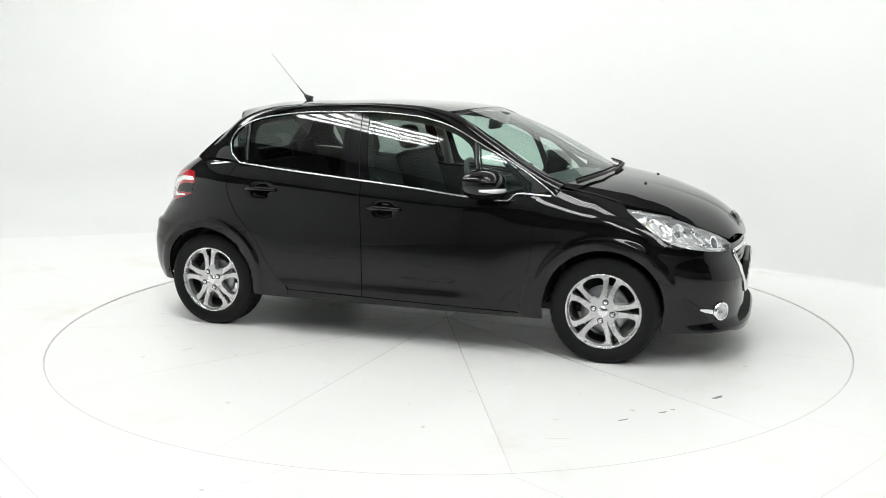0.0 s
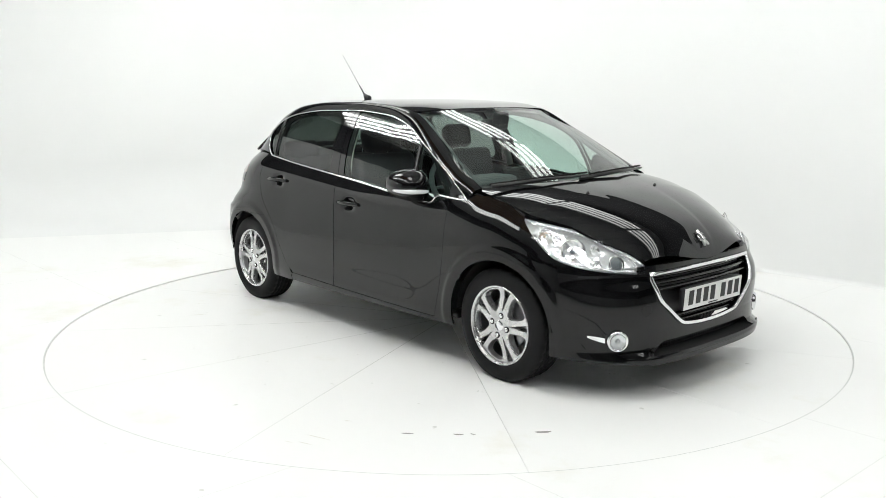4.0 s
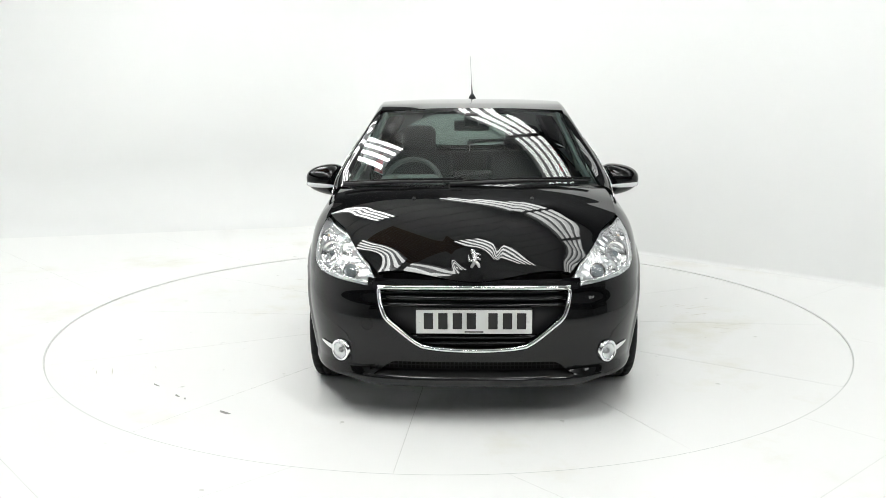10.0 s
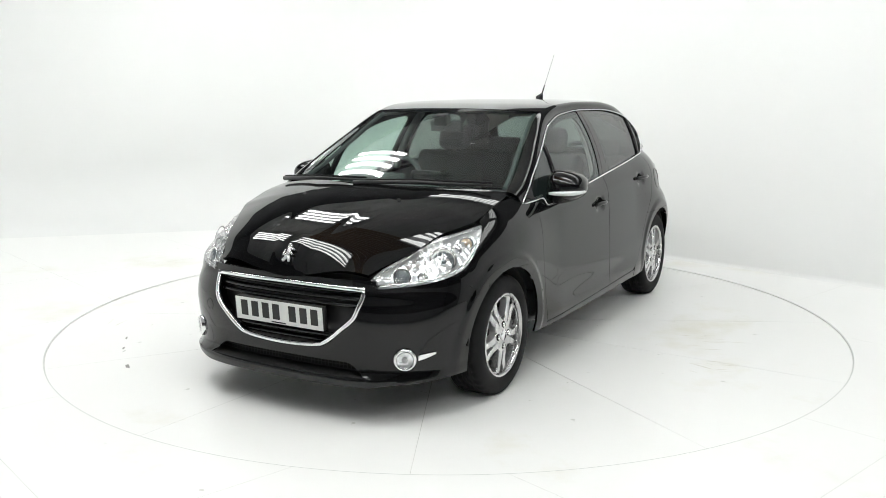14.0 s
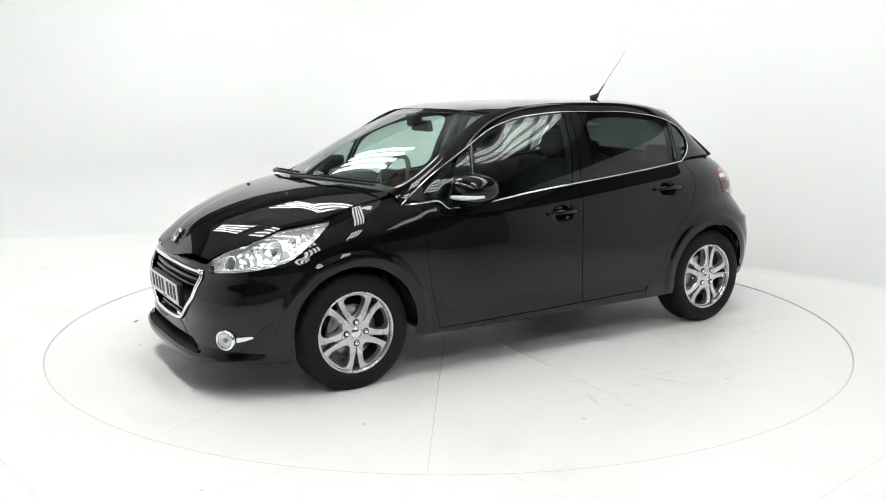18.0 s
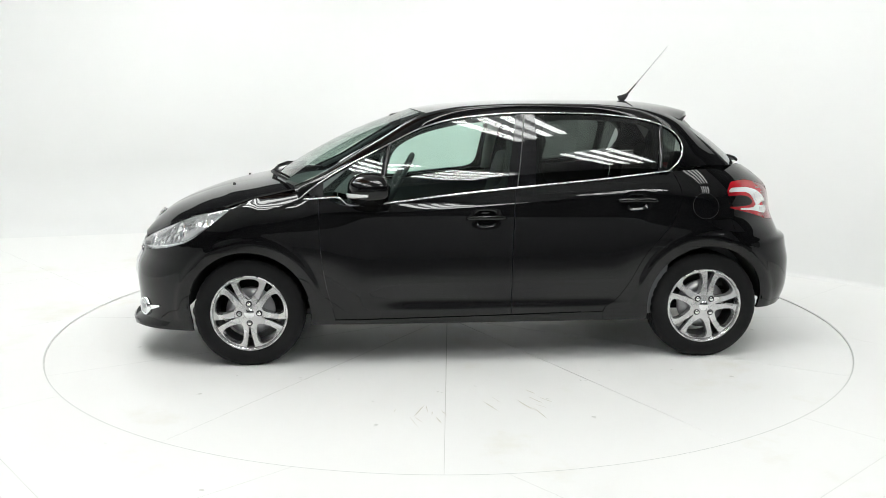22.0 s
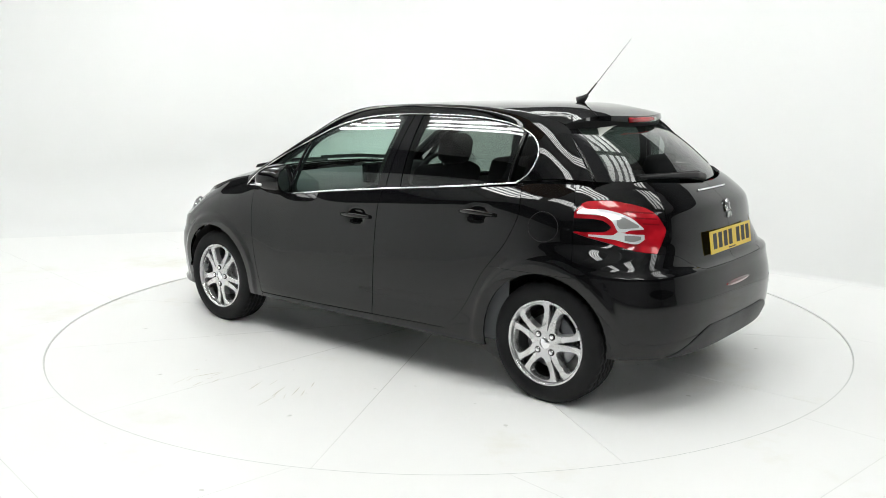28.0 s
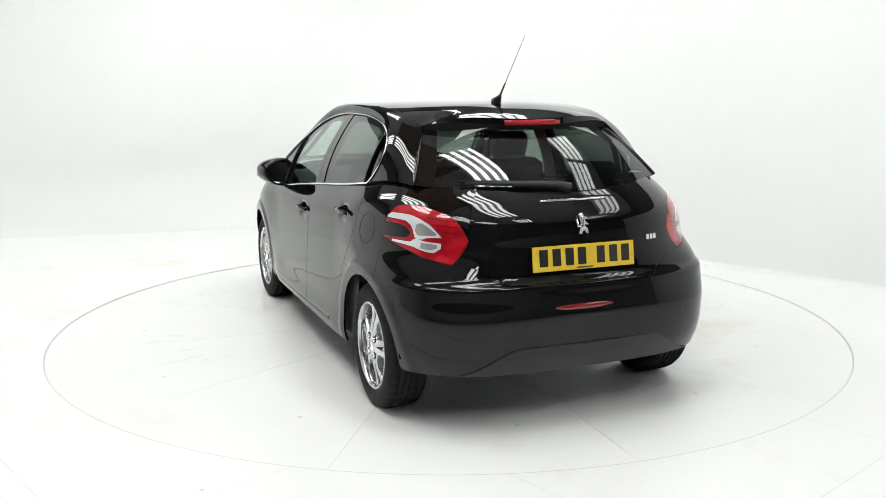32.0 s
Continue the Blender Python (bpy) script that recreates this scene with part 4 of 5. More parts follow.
def wheel():
    top = new("wheel")
    W = 0.0975
    prof = [(0.205, W - 0.012), (0.215, W - 0.004), (0.245, W + 0.003), (0.275, W - 0.002), (0.294, W - 0.014), (0.3005, W - 0.026)]
    for gx in (0.045, 0.015, -0.015, -0.045):
        prof += [(0.3035, gx + 0.0055), (0.296, gx + 0.004), (0.296, gx - 0.004), (0.3035, gx - 0.0055)]
    prof += [(0.3005, -W + 0.026), (0.294, -W + 0.014), (0.275, -W + 0.002), (0.245, -W - 0.003), (0.205, -W + 0.012)]
    V, F = lathe(prof[::-1], 144)
    np_ = len(prof)
    for i in range(0, 144):
        for j in range(np_):
            x, y, z = V[i * np_ + j]
            r = math.hypot(x, z)
            if r > 0.2985 and (i + (1 if y > 0 else 0) * 2) % 4 == 0:
                V[i * np_ + j] = (x * 0.978, y, z * 0.978)
    part("tyre", mesh_of("tyre", V, F, RUBBER, False), top, "black rubber tyre")
    prof = [(0.208, W - 0.004), (0.213, W - 0.008), (0.212, W - 0.016), (0.200, W - 0.022), (0.196, W - 0.06), (0.190, -0.02), (0.190, -W)]
    rim = part("rim", mesh_of("rim", *lathe([(0.196, W - 0.018), (0.199, W - 0.008), (0.204, W - 0.003)] + prof, 72), ALLOY), top, "silver five-spoke alloy rim")
    face = W - 0.012
    part("rim_face", rim_face(face), rim, "silver five-spoke face with split spokes")
    part("centre_cap", mesh_of("centre_cap", *lathe([(0, face + 0.006), (0.027, face + 0.005), (0.0295, face)], 24), CHROME), rim)
    for k in range(4):
        q = math.radians(90 + 90 * k)
        c = (0.054 * math.cos(q), 0, 0.054 * math.sin(q))
        part("bolt_pocket", mesh_of("bolt_pocket", *lathe([(0, face + 0.0022), (0.0165, face + 0.0022), (0.0175, face - 0.002)], 18), INTAKE), rim, at=pose(*c))
        V, F = lathe([(0, face + 0.009), (0.009, face + 0.009), (0.0115, face + 0.006), (0.0125, face - 0.002)], 12)
        part("wheel_bolt", mesh_of("wheel_bolt", V, F, CHROME), rim, at=pose(*c))
    q = math.radians(-54)
    part("valve", mesh_of("valve", *tube([Vector((0.182 * math.cos(q), face - 0.03, 0.182 * math.sin(q))), Vector((0.172 * math.cos(q), face - 0.008, 0.172 * math.sin(q)))], [0.005, 0.004], 8), RUBBER), rim)
    part("brake_disc", mesh_of("brake_disc", *lathe([(0.07, 0.03), (0.135, 0.03), (0.135, 0.01), (0.07, 0.01)], 40), STEEL), top)
    part("wheel_barrel", mesh_of("wheel_barrel", *lathe([(0.189, -W), (0.189, W - 0.05)][::-1], 40), ALLOY_DARK), top)
    return top


wh = wheel()
wh.parent = car
FACE = 0.0855
poses = []
for sx, left_turn, right_turn in ((1, 180, -14), (-1, 133, -67)):
    poses.append(pose(sx * HUB, 0.815 - FACE, TYRE, 0, left_turn, 0))
    poses.append(pose(sx * HUB, -0.815 + FACE, TYRE, 0, right_turn, 180))
wh.matrix_basis = poses[0]
for m in poses[1:]:
    copy_thing(wh, m)

# wheel housings and underside
for sx in (1, -1):
    for sy in (1, -1):
        V, F = [], []
        for i in range(25):
            a = math.radians(3 + 174 * i / 24)
            for y in (0.80, 0.50):
                V.append((sx * HUB + 0.342 * math.cos(a), sy * y, ARCH_Z + 0.342 * math.sin(a)))
        k = len(V)
        F = [(2 * i, 2 * i + 1, 2 * i + 3, 2 * i + 2) for i in range(24)]
        V.append((sx * HUB, sy * 0.50, ARCH_Z))
        F += [(2 * i + 1, k, 2 * i + 3) for i in range(24)]
        part("wheel_housing", mesh_of("wheel_housing", V, F, INTAKE), car)
bm_part("underbody", box(3.3, 1.0, 0.06, 0.02, (0, 0, 0.225)), PLASTIC, car)
bm_part("floor_pan", box(1.75, 1.5, 0.05, 0.02, (0, 0, 0.258)), PLASTIC, car)


# ---- details of the car ----
def face_frame(s, z, side=1, push=0.0):
    """Pose on the body at s, z: local x along it, y up it, z outward."""
    e = 0.004
    p = shell(s, z)
    a, b = shell(s + e, z) - shell(s - e, z), shell(s, z + e) - shell(s, z - e)
    m = np.array([1, side, 1])
    p, a, b = Vector(p * m), Vector(a * m).normalized(), Vector(b * m).normalized()
    n = a.cross(b).normalized()
    if n.dot(p - Vector((0, 0, 0.5))) < 0:
        n, a = -n, -a
    b = n.cross(a)
    M = Matrix((a, b, n)).transposed().to_4x4()
    M.translation = p + n * push
    return M


def turned(profile, seg=32):
    """Turned about local z; rows are (radius, z)."""
    V, F = lathe(profile, seg)
    return [(x, -z, y) for x, y, z in V], F


def path_tube(name, fn, us, r, material, parent, label="", side=1, squash=(1, 1), closed=False, seg=8):
    pts = [Vector(p * np.array([1, side, 1])) for p in fn(np.asarray(us))]
    return part(name, mesh_of(name, *tube(pts, r, seg, closed, squash), material), parent, label)


def inset(g, d):
    """The grid moved in by d along its normals."""
    g = outward(g)
    return g - normals(g) * d


# grille: backing, slats, chrome surround, plate
lim = crv((0.33, 0.198), (0.345, 0.236), (0.36, 0.262), (0.42, 0.338), (0.49, 0.410), (0.60, 0.435), (0.66, 0.435))
zz = np.linspace(0.33, 0.612, 20)[None, :]
yy = np.linspace(-1, 1, 25)[:, None] * lim(zz)
front_x = lambda y, z: x_front(z) * np.clip(1 - (np.abs(y) / half_width(np.full_like(np.asarray(y, float), 1.5), np.asarray(z, float))) ** m_front(z), 0, 1) ** (1 / 8.0)
G = np.stack([front_x(yy, zz + 0 * yy) - 0.055, yy, zz + 0 * yy], -1)
grille = part("grille", mesh_of("grille", *sheet([outward(G)], 0), PLASTIC), car, "black plastic grille with level slats")
for z, hgt in ((0.590, 0.011), (0.560, 0.013), (0.530, 0.010), (0.385, 0.012), (0.355, 0.010)):
    y = np.linspace(-1, 1, 21) * (lim(z) - 0.01)
    pts = [Vector((front_x(q, z) - 0.030, q, z)) for q in y]
    part("slat", mesh_of("slat", *tube(pts, hgt, 8, False, (1.6, 1.0)), GLOSS), grille)
bm_part("plate_plinth", box(0.03, 0.526, 0.118, 0.01, (1.985, 0, 0.466)), PLASTIC, grille)
ring = []
for z in np.linspace(0.606, 0.345, 22):
    ring.append((lim(z), z))
ring += [(y, 0.326 + 0.012 * (y / 0.2) ** 2) for y in np.linspace(0.19, 0, 8)]
left = [Vector((front_x(y, z) + 0.004, y, z)) for y, z in ring]
loop = left + [Vector((p.x, -p.y, p.z)) for p in left[-2::-1]]
loop += [Vector((front_x(y, 0.610) + 0.004, y, 0.606 + 0.008 * (1 - (y / 0.435) ** 2))) for y in np.linspace(-0.40, 0.40, 15)]
part("grille_surround", mesh_of("grille_surround", *tube(loop, 0.013, 8, True, (0.9, 0.9)), CHROME), car, "chrome grille surround")


def number_plate(name, material, at, label):
    """A plate with plain dark bars where the characters stand."""
    pl = bm_part(name, box(0.004, 0.52, 0.111, 0.0018, (0, 0, 0)), material, car, label, at)
    for y in (-0.205, -0.14, -0.075, -0.012, 0.085, 0.15, 0.213):
        bm_part("bar", box(0.0012, 0.042, 0.076, 0.0004, (0.0026, y, 0.004), 1), INK, pl)
    bm_part("small_bar", box(0.0012, 0.085, 0.006, 0.0003, (0.0026, 0, -0.047), 1), INK, pl)
    for y in (-0.243, 0.243):
        part("plate_screw", mesh_of("plate_screw", *tube([(0.002, y, 0), (0.0035, y, 0)], 0.006, 8), material), pl)
    return pl


number_plate("front_number_plate", PLATE_WHITE, pose(2.0035, 0, 0.466, 0, 4, 0), "white number plate with dark bars")
number_plate("rear_number_plate", PLATE_YELLOW, pose(-1.8395, 0, 0.762, 0, -8, 180), "yellow number plate with dark bars")


def emblem(at, k=1.0):
    """Plain upright chrome shape with four short arms."""
    V, F = [], []
    for pts, r in ((((-0.004, 0.036), (0.002, 0.012), (0.003, -0.012), (-0.010, -0.036)), (0.009, 0.010, 0.008, 0.005)), (((0.0, 0.014), (0.012, 0.020), (0.024, 0.016)), (0.007, 0.006, 0.004)),
                   (((0.002, 0.0), (0.014, 0.002), (0.024, -0.006)), (0.007, 0.006, 0.004)), (((0.003, -0.012), (0.014, -0.022), (0.020, -0.036)), (0.007, 0.007, 0.004)),
                   (((0.0, -0.006), (-0.016, -0.010), (-0.020, 0.014)), (0.006, 0.005, 0.003))):
        v, f = tube([Vector((x * k, y * k, 0.004)) for x, y in pts], [q * k for q in r], 8, False, (1.0, 1.0))
        F += [tuple(i + len(V) for i in q) for q in f]
        V += v
    return part("emblem", mesh_of("emblem", V, F, ALLOY), car, "plain chrome emblem", at)


emblem(Matrix(((0, -0.65, 0.76, 1.915), (1, 0, 0, 0), (0, 0.76, 0.65, 0.736), (0, 0, 0, 1))), 1.25)
emblem(face_frame(-2.2499, 0.905, 1, 0.001), 1.25)
for i, y in enumerate((-0.372, -0.398, -0.424)):
    s_b = s_at(-1.79, y)
    bm_part("model_badge", box(0.019, 0.024, 0.003, 0.001, (0, 0, 0)), CHROME, car, "small chrome badge bar", face_frame(s_b, 0.818, -1, 0.001))

# headlamps
for k, side in enumerate((1, -1)):
    m3 = np.array([1, side, 1])
    patch = region(S_HL0, S_HL1, hl_low, hl_high, 28, 14, 0.0015)
    lens_g = outward(patch)
    fx = (lambda g: flip(g)) if side < 0 else (lambda g: g)
    lamp = part("headlamp", mesh_of("headlamp", *sheet([fx(lens_g)], 0.006), LENS), car, "clear headlamp with chrome reflectors")
    back = inset(lens_g, 0.028)
    part("housing", mesh_of("housing", *sheet([fx(back)], -0.026), LAMP_SILVER), lamp)
    path_tube("light_guide", lambda u: shell(S_HL0 + 0.01 + (S_HL1 - S_HL0 - 0.03) * u, hl_low(S_HL0 + 0.01 + (S_HL1 - S_HL0 - 0.03) * u) + 0.012) * np.array([0.993, 0.985, 1]),
              np.linspace(0.12, 1, 18), 0.005, LAMP_CHROME, lamp, side=side)
    path_tube("light_guide", lambda u: shell(S_HL0 + 0.01 + (S_HL1 - S_HL0 - 0.03) * u, hl_high(S_HL0 + 0.01 + (S_HL1 - S_HL0 - 0.03) * u) - 0.014) * np.array([0.99, 0.985, 1]),
              np.linspace(0.05, 1, 18), 0.0035, LAMP_CHROME, lamp, side=side)
    aim = Vector((0.93, 0.33 * side, 0.1)).normalized()
    for s, z, r, kind in ((1.60, 0.728, 0.056, "bowl"), (1.765, 0.672, 0.036, "projector"), (1.475, 0.792, 0.030, "bowl"), (1.69, 0.735, 0.022, "bowl"), (1.53, 0.775, 0.022, "bowl"), (1.69, 0.672, 0.020, "bowl")):
        c = Vector(shell(s, z) * m3)
        n = Vector(face_frame(s, z, side).to_3x3() @ Vector((0, 0, 1)))
        q = (aim + n * 0.4).normalized().to_track_quat("Z", "Y").to_matrix().to_4x4()
        q.translation = c - n * (0.022 if kind == "bowl" else 0.014)
        if kind == "bowl":
            V, F = turned([(0.15 * r, -0.55 * r), (0.5 * r, -0.45 * r), (0.8 * r, -0.2 * r), (r, 0.1 * r), (1.12 * r, 0.12 * r), (1.15 * r, 0)], 28)
            part("reflector", mesh_of("reflector", V, F, LAMP_CHROME), lamp, at=q)
            V, F = turned([(1.12 * r, 0.125 * r), (1.17 * r, 0.14 * r), (1.22 * r, 0.10 * r)], 28)
            part("bezel", mesh_of("bezel", V, F, TRAY), lamp, at=q)
            V, F = turned([(0.0, 0.12 * r), (0.18 * r, 0.05 * r), (0.26 * r, -0.15 * r), (0.24 * r, -0.55 * r)], 16)
            part("bulb", mesh_of("bulb", V, F, AMBER if s < 1.5 else (PROJECTOR if r > 0.05 else LAMP_CHROME)), lamp, at=q)
        else:
            V, F = turned([(r, -0.3 * r), (1.2 * r, 0.05 * r), (1.1 * r, 0.12 * r), (0.92 * r, 0.05 * r)], 28)
            part("bezel", mesh_of("bezel", V, F, LAMP_CHROME), lamp, at=q)
            V, F = turned([(0.0, 0.30 * r), (0.4 * r, 0.26 * r), (0.75 * r, 0.12 * r), (0.95 * r, -0.1 * r)], 28)
            part("projector_lens", mesh_of("projector_lens", V, F, PROJECTOR), lamp, at=q)

    # fog lamp with its chrome wing
    sf = s_at(1.868, 0.613)
    m = face_frame(sf, 0.297, side, 0.002)
    fog = part("fog_lamp", mesh_of("fog_lamp", *turned([(0.036, 0.0), (0.040, 0.012), (0.047, 0.014), (0.052, 0.010), (0.054, -0.012)], 36), CHROME), car, "round fog lamp in a chrome ring", m)
    part("reflector", mesh_of("reflector", *turned([(0.0, 0.0), (0.018, 0.002), (0.032, 0.005), (0.038, 0.010)], 28), LAMP_SILVER), fog)
    part("bulb", mesh_of("bulb", *turned([(0.0, 0.010), (0.010, 0.008), (0.013, 0.003), (0.012, -0.002)], 16), TRAY), fog)
    part("glass", mesh_of("glass", *turned([(0.0, 0.017), (0.02, 0.016), (0.040, 0.011)], 28), LENS), fog)
    su = np.linspace(sf - 0.045, s_at(1.80, 0.745), 12)
    u = np.linspace(0, 1, 12)
    zc = 0.301 + 0.018 * u
    hw = 0.012 - 0.008 * u ** 2
    g = np.stack([shell(su, zc + hw * q) + 0 for q in np.linspace(-1, 1, 5)], 1)
    g = outward(g)
    g = g + normals(g) * 0.005
    part("chrome_wing", mesh_of("chrome_wing", *sheet([fx(g)], 0.007), CHROME), car, "chrome strip beside the fog lamp")

    # tail lamp: clear hook and body-coloured notch on the red lens
    tl = tail_lamps[k]

    def lens_piece(name, material, lo, hi, s0, s1, label, push=0.003):
        """Piece of the lens between two edges, as height over s."""
        S, W = np.meshgrid(np.linspace(s0, s1, 36), np.linspace(0, 1, 7), indexing="ij")
        g = outward(shell(S, lo(S) + (hi(S) - lo(S)) * W))
        return part(name, mesh_of(name, *sheet([fx(g + normals(g) * push)], 0.004), material), tl, label)

    lens_piece("clear_hook", CLEAR_WHITE, crv((-1.655, 0.857), (-1.60, 0.855), (-1.575, 0.846), (-1.55, 0.848), (-1.540, 0.868), (-1.524, 0.899), (-1.483, 0.921), (-1.383, 0.925)),
               crv((-1.655, 0.862), (-1.606, 0.908), (-1.542, 0.936), (-1.488, 0.946), (-1.405, 0.947), (-1.383, 0.934)), -1.655, -1.383, "clear hook-shaped lens")
    lens_piece("clear_block", CLEAR_WHITE, crv((-1.657, 0.811), (-1.625, 0.792), (-1.588, 0.798), (-1.533, 0.814), (-1.433, 0.827)),
               crv((-1.657, 0.833), (-1.588, 0.839), (-1.552, 0.848), (-1.524, 0.833), (-1.433, 0.835)), -1.657, -1.433, "clear reversing lens")
    lens_piece("notch_cover", PAINT, crv((-1.522, 0.868), (-1.51, 0.855), (-1.492, 0.848), (-1.415, 0.845), (S_TL0, 0.846)),
               crv((-1.522, 0.870), (-1.505, 0.888), (-1.483, 0.899), (-1.437, 0.905), (S_TL0, 0.905)), -1.522, S_TL0, "body-coloured notch", 0.002)
    lens_piece("bulb_window", BULB_GREY, crv((-1.635, 0.866), (-1.56, 0.862), (-1.545, 0.880)), crv((-1.635, 0.874), (-1.60, 0.898), (-1.565, 0.914), (-1.545, 0.906)), -1.635, -1.545, "grey bulb window", 0.0045)
    lens_piece("bulb_window", BULB_GREY, crv((-1.642, 0.812), (-1.61, 0.803), (-1.575, 0.808)), crv((-1.642, 0.826), (-1.60, 0.831), (-1.575, 0.832)), -1.642, -1.575, "grey bulb window", 0.0045)
    for z_l in (0.875, 0.90, 0.925):
        lens_piece("lens_rib", RED_DARK, lambda s_: z_l + 0.10 * (s_ + 1.70), lambda s_: z_l + 0.10 * (s_ + 1.70) + 0.006, -1.728 + 0.4 * (z_l - 0.875), -1.655 + 1.4 * (z_l - 0.875), "dark red rib", 0.0015)

    # door handles
    for door, hx, hz in ((front_doors[k], *HANDLES[0]), (rear_doors[k], *HANDLES[1])):
        m = face_frame(hx, hz, side, 0.012)
        n = 14
        pts = [Vector((x, 0.003 * math.cos(x * 12), 0.012 + 0.018 * (1 - (x / 0.108) ** 2))) for x in np.linspace(-0.108, 0.108, n)]
        V, F = tube(pts, [0.013 * (0.75 + 0.25 * math.sin(math.pi * i / (n - 1))) for i in range(n)], 10, False, (1.0, 0.75))
        part("handle", mesh_of("handle", V, F, PAINT), door, "black pull handle", m)
    m = face_frame(-0.103, 0.806, side, 0.014)
    part("key_lock", mesh_of("key_lock", *turned([(0, 0.006), (0.008, 0.005), (0.010, 0.0)], 14), CHROME), front_doors[k], "chrome key lock", m)

    # door mirror
    nu, nv = 32, 18
    V, F = [], []
    for i in range(nv):
        a = math.pi * (i / (nv - 1) - 0.5)
        for j in range(nu):
            b = 2 * math.pi * j / nu
            sgnp = lambda q, e: math.copysign(abs(q) ** e, q)
            y = 0.108 * sgnp(math.sin(a), 0.8)
            rr = sgnp(math.cos(a), 0.7)
            x = 0.125 * rr * sgnp(math.cos(b), 0.85)
            z = 0.080 * rr * sgnp(math.sin(b), 0.85) * (1 - 0.24 * y / 0.108)
            x = max(x, -0.056 - 0.02 * y / 0.108)
            V.append((x, y, z + 0.05 * y))
    F = [(i * nu + j, i * nu + (j + 1) % nu, (i + 1) * nu + (j + 1) % nu, (i + 1) * nu + j) for i in range(nv - 1) for j in range(nu)]
    mm = pose(0.585, side * 0.868, 0.970, 0, 0, 10 * side) @ Matrix.Diagonal((1.06, 1.02 * side, 1.1, 1))
    V2 = [mm @ Vector(p) for p in V]
    mir = part("door_mirror", mesh_of("door_mirror", V2, F if side > 0 else [f[::-1] for f in F], PAINT), car, "glossy black door mirror")
    pts = [mm @ Vector((0.124 * max(math.cos(a), 0) ** 0.85 + 0.001, 0.108 * math.copysign(abs(math.sin(a)) ** 0.8, a), -0.024 + 0.05 * 0.108 * math.sin(a))) for a in np.linspace(-0.75, 1.35, 16)]
    part("indicator", mesh_of("indicator", *tube(pts, [0.007 + 0.006 * math.sin(math.pi * i / 15) for i in range(16)], 8, False, (0.5, 1.0)), CLEAR_WHITE), mir, "clear side indicator strip")
    gl = [mm @ Vector((-0.0588 - 0.02 * 0.87 * math.sin(t), 0.092 * math.sin(t), 0.062 * math.cos(t) + 0.05 * 0.092 * math.sin(t))) for t in np.linspace(0, 2 * math.pi, 25)[:-1]]
    part("mirror_glass", mesh_of("mirror_glass", gl, [tuple(range(24))], MIRROR, True), mir, "mirror glass")
    part("mirror_arm", mesh_of("mirror_arm", *tube([Vector((0.63, side * 0.77, 0.918)), Vector((0.62, side * 0.82, 0.925)), Vector((0.60, side * 0.85, 0.945))], [0.04, 0.034, 0.03], 10, False, (1, 0.55)), GLOSS), mir)
    # sail panel ahead of the front window
    u = np.linspace(0, 1, 8)[:, None]
    v = np.linspace(0, 1, 5)[None, :]
    X = 0.95 - 0.10 * u + np.zeros_like(v)
    Zl = z_top(X) + 0.006
    Zt = np.interp(-X, -d_x(np.linspace(0, 1, 200)), d_z(np.linspace(0, 1, 200))) - 0.004
    Z = Zl + (Zt - Zl) * v
    g = outward(np.stack([X + 0 * Z, green(X + 0 * Z, Z) - 0.003, Z], -1))
    part("sail_panel", mesh_of("sail_panel", *sheet([fx(g)], 0), PLASTIC), car)
    # bar between quarter light and front window, and before the rear quarter light
    for a0, b0, a1, b1 in ((0.555, 0.915, 0.490, 1.196), (-1.003, 1.035, -1.033, 1.292)):
        z = np.linspace(b0, b1, 10)
        x = np.linspace(a0, a1, 10)
        path_tube("window_bar", lambda q: np.stack([x, green(x, z) + 0.001, z], -1), z, 0.013, GLOSS, car, side=side, squash=(1, 0.5))
    # washer jets
    part("washer_jet", mesh_of("washer_jet", *turned([(0, 0.012), (0.007, 0.010), (0.010, 0.0)], 10), PLASTIC), car, at=pose(1.408, side * 0.298, 0.948))

# tow-eye covers
for s_t, z_t, sd in ((s_at(1.93, 0.48), 0.44, -1), (s_at(-1.88, 0.55), 0.47, -1)):
    part("tow_eye_cover", mesh_of("tow_eye_cover", *turned([(0.0265, 0.0004), (0.0275, 0.0010), (0.0285, 0.0004)], 28), INK), car, at=face_frame(s_t, z_t, sd, 0.0))
# fuel flap outline
pts = [Vector(shell(-1.235 + 0.070 * math.cos(t), 0.856 + 0.070 * math.sin(t))) + Vector((0, 0.0005, 0)) for t in np.linspace(0, 2 * math.pi, 41)[:-1]]
part("fuel_flap", mesh_of("fuel_flap", *tube(pts, 0.0012, 6, True), INK), car, "round fuel flap")

# spoiler lip between roof and tailgate glass, with the high brake lamp
w = np.linspace(-1, 1, 33)[:, None]
xr_, xg_ = TAIL_X + TAIL_BOW * w ** 2, -1.315 + 0.145 * w ** 2
ey, ez = edge_at(np.maximum(xr_, -1.17))
za = ez + (roof_mid(xr_) - ez) * (1 - np.abs(w) ** 2.8)
v = np.linspace(0, 1, 5)[None, :]
A = np.stack([xr_, ey * w, za], -1)
B = np.stack([xg_, 0.512 * w, 1.300 + 0 * w], -1)
mid = np.stack([xr_ - 0.006, ey * w, za - 0.032 * (1 - np.abs(w) ** 3)], -1)
g = np.concatenate([A + (mid - A) * t for t in (0, 0.5, 1)] + [mid + (B - mid) * t for t in (0.5, 1)], 1).reshape(33, 5, 3)
spoiler = part("spoiler_lip", mesh_of("spoiler_lip", *sheet([outward(g[:, :3])], 0), PAINT), car, "glossy black roof spoiler edge")
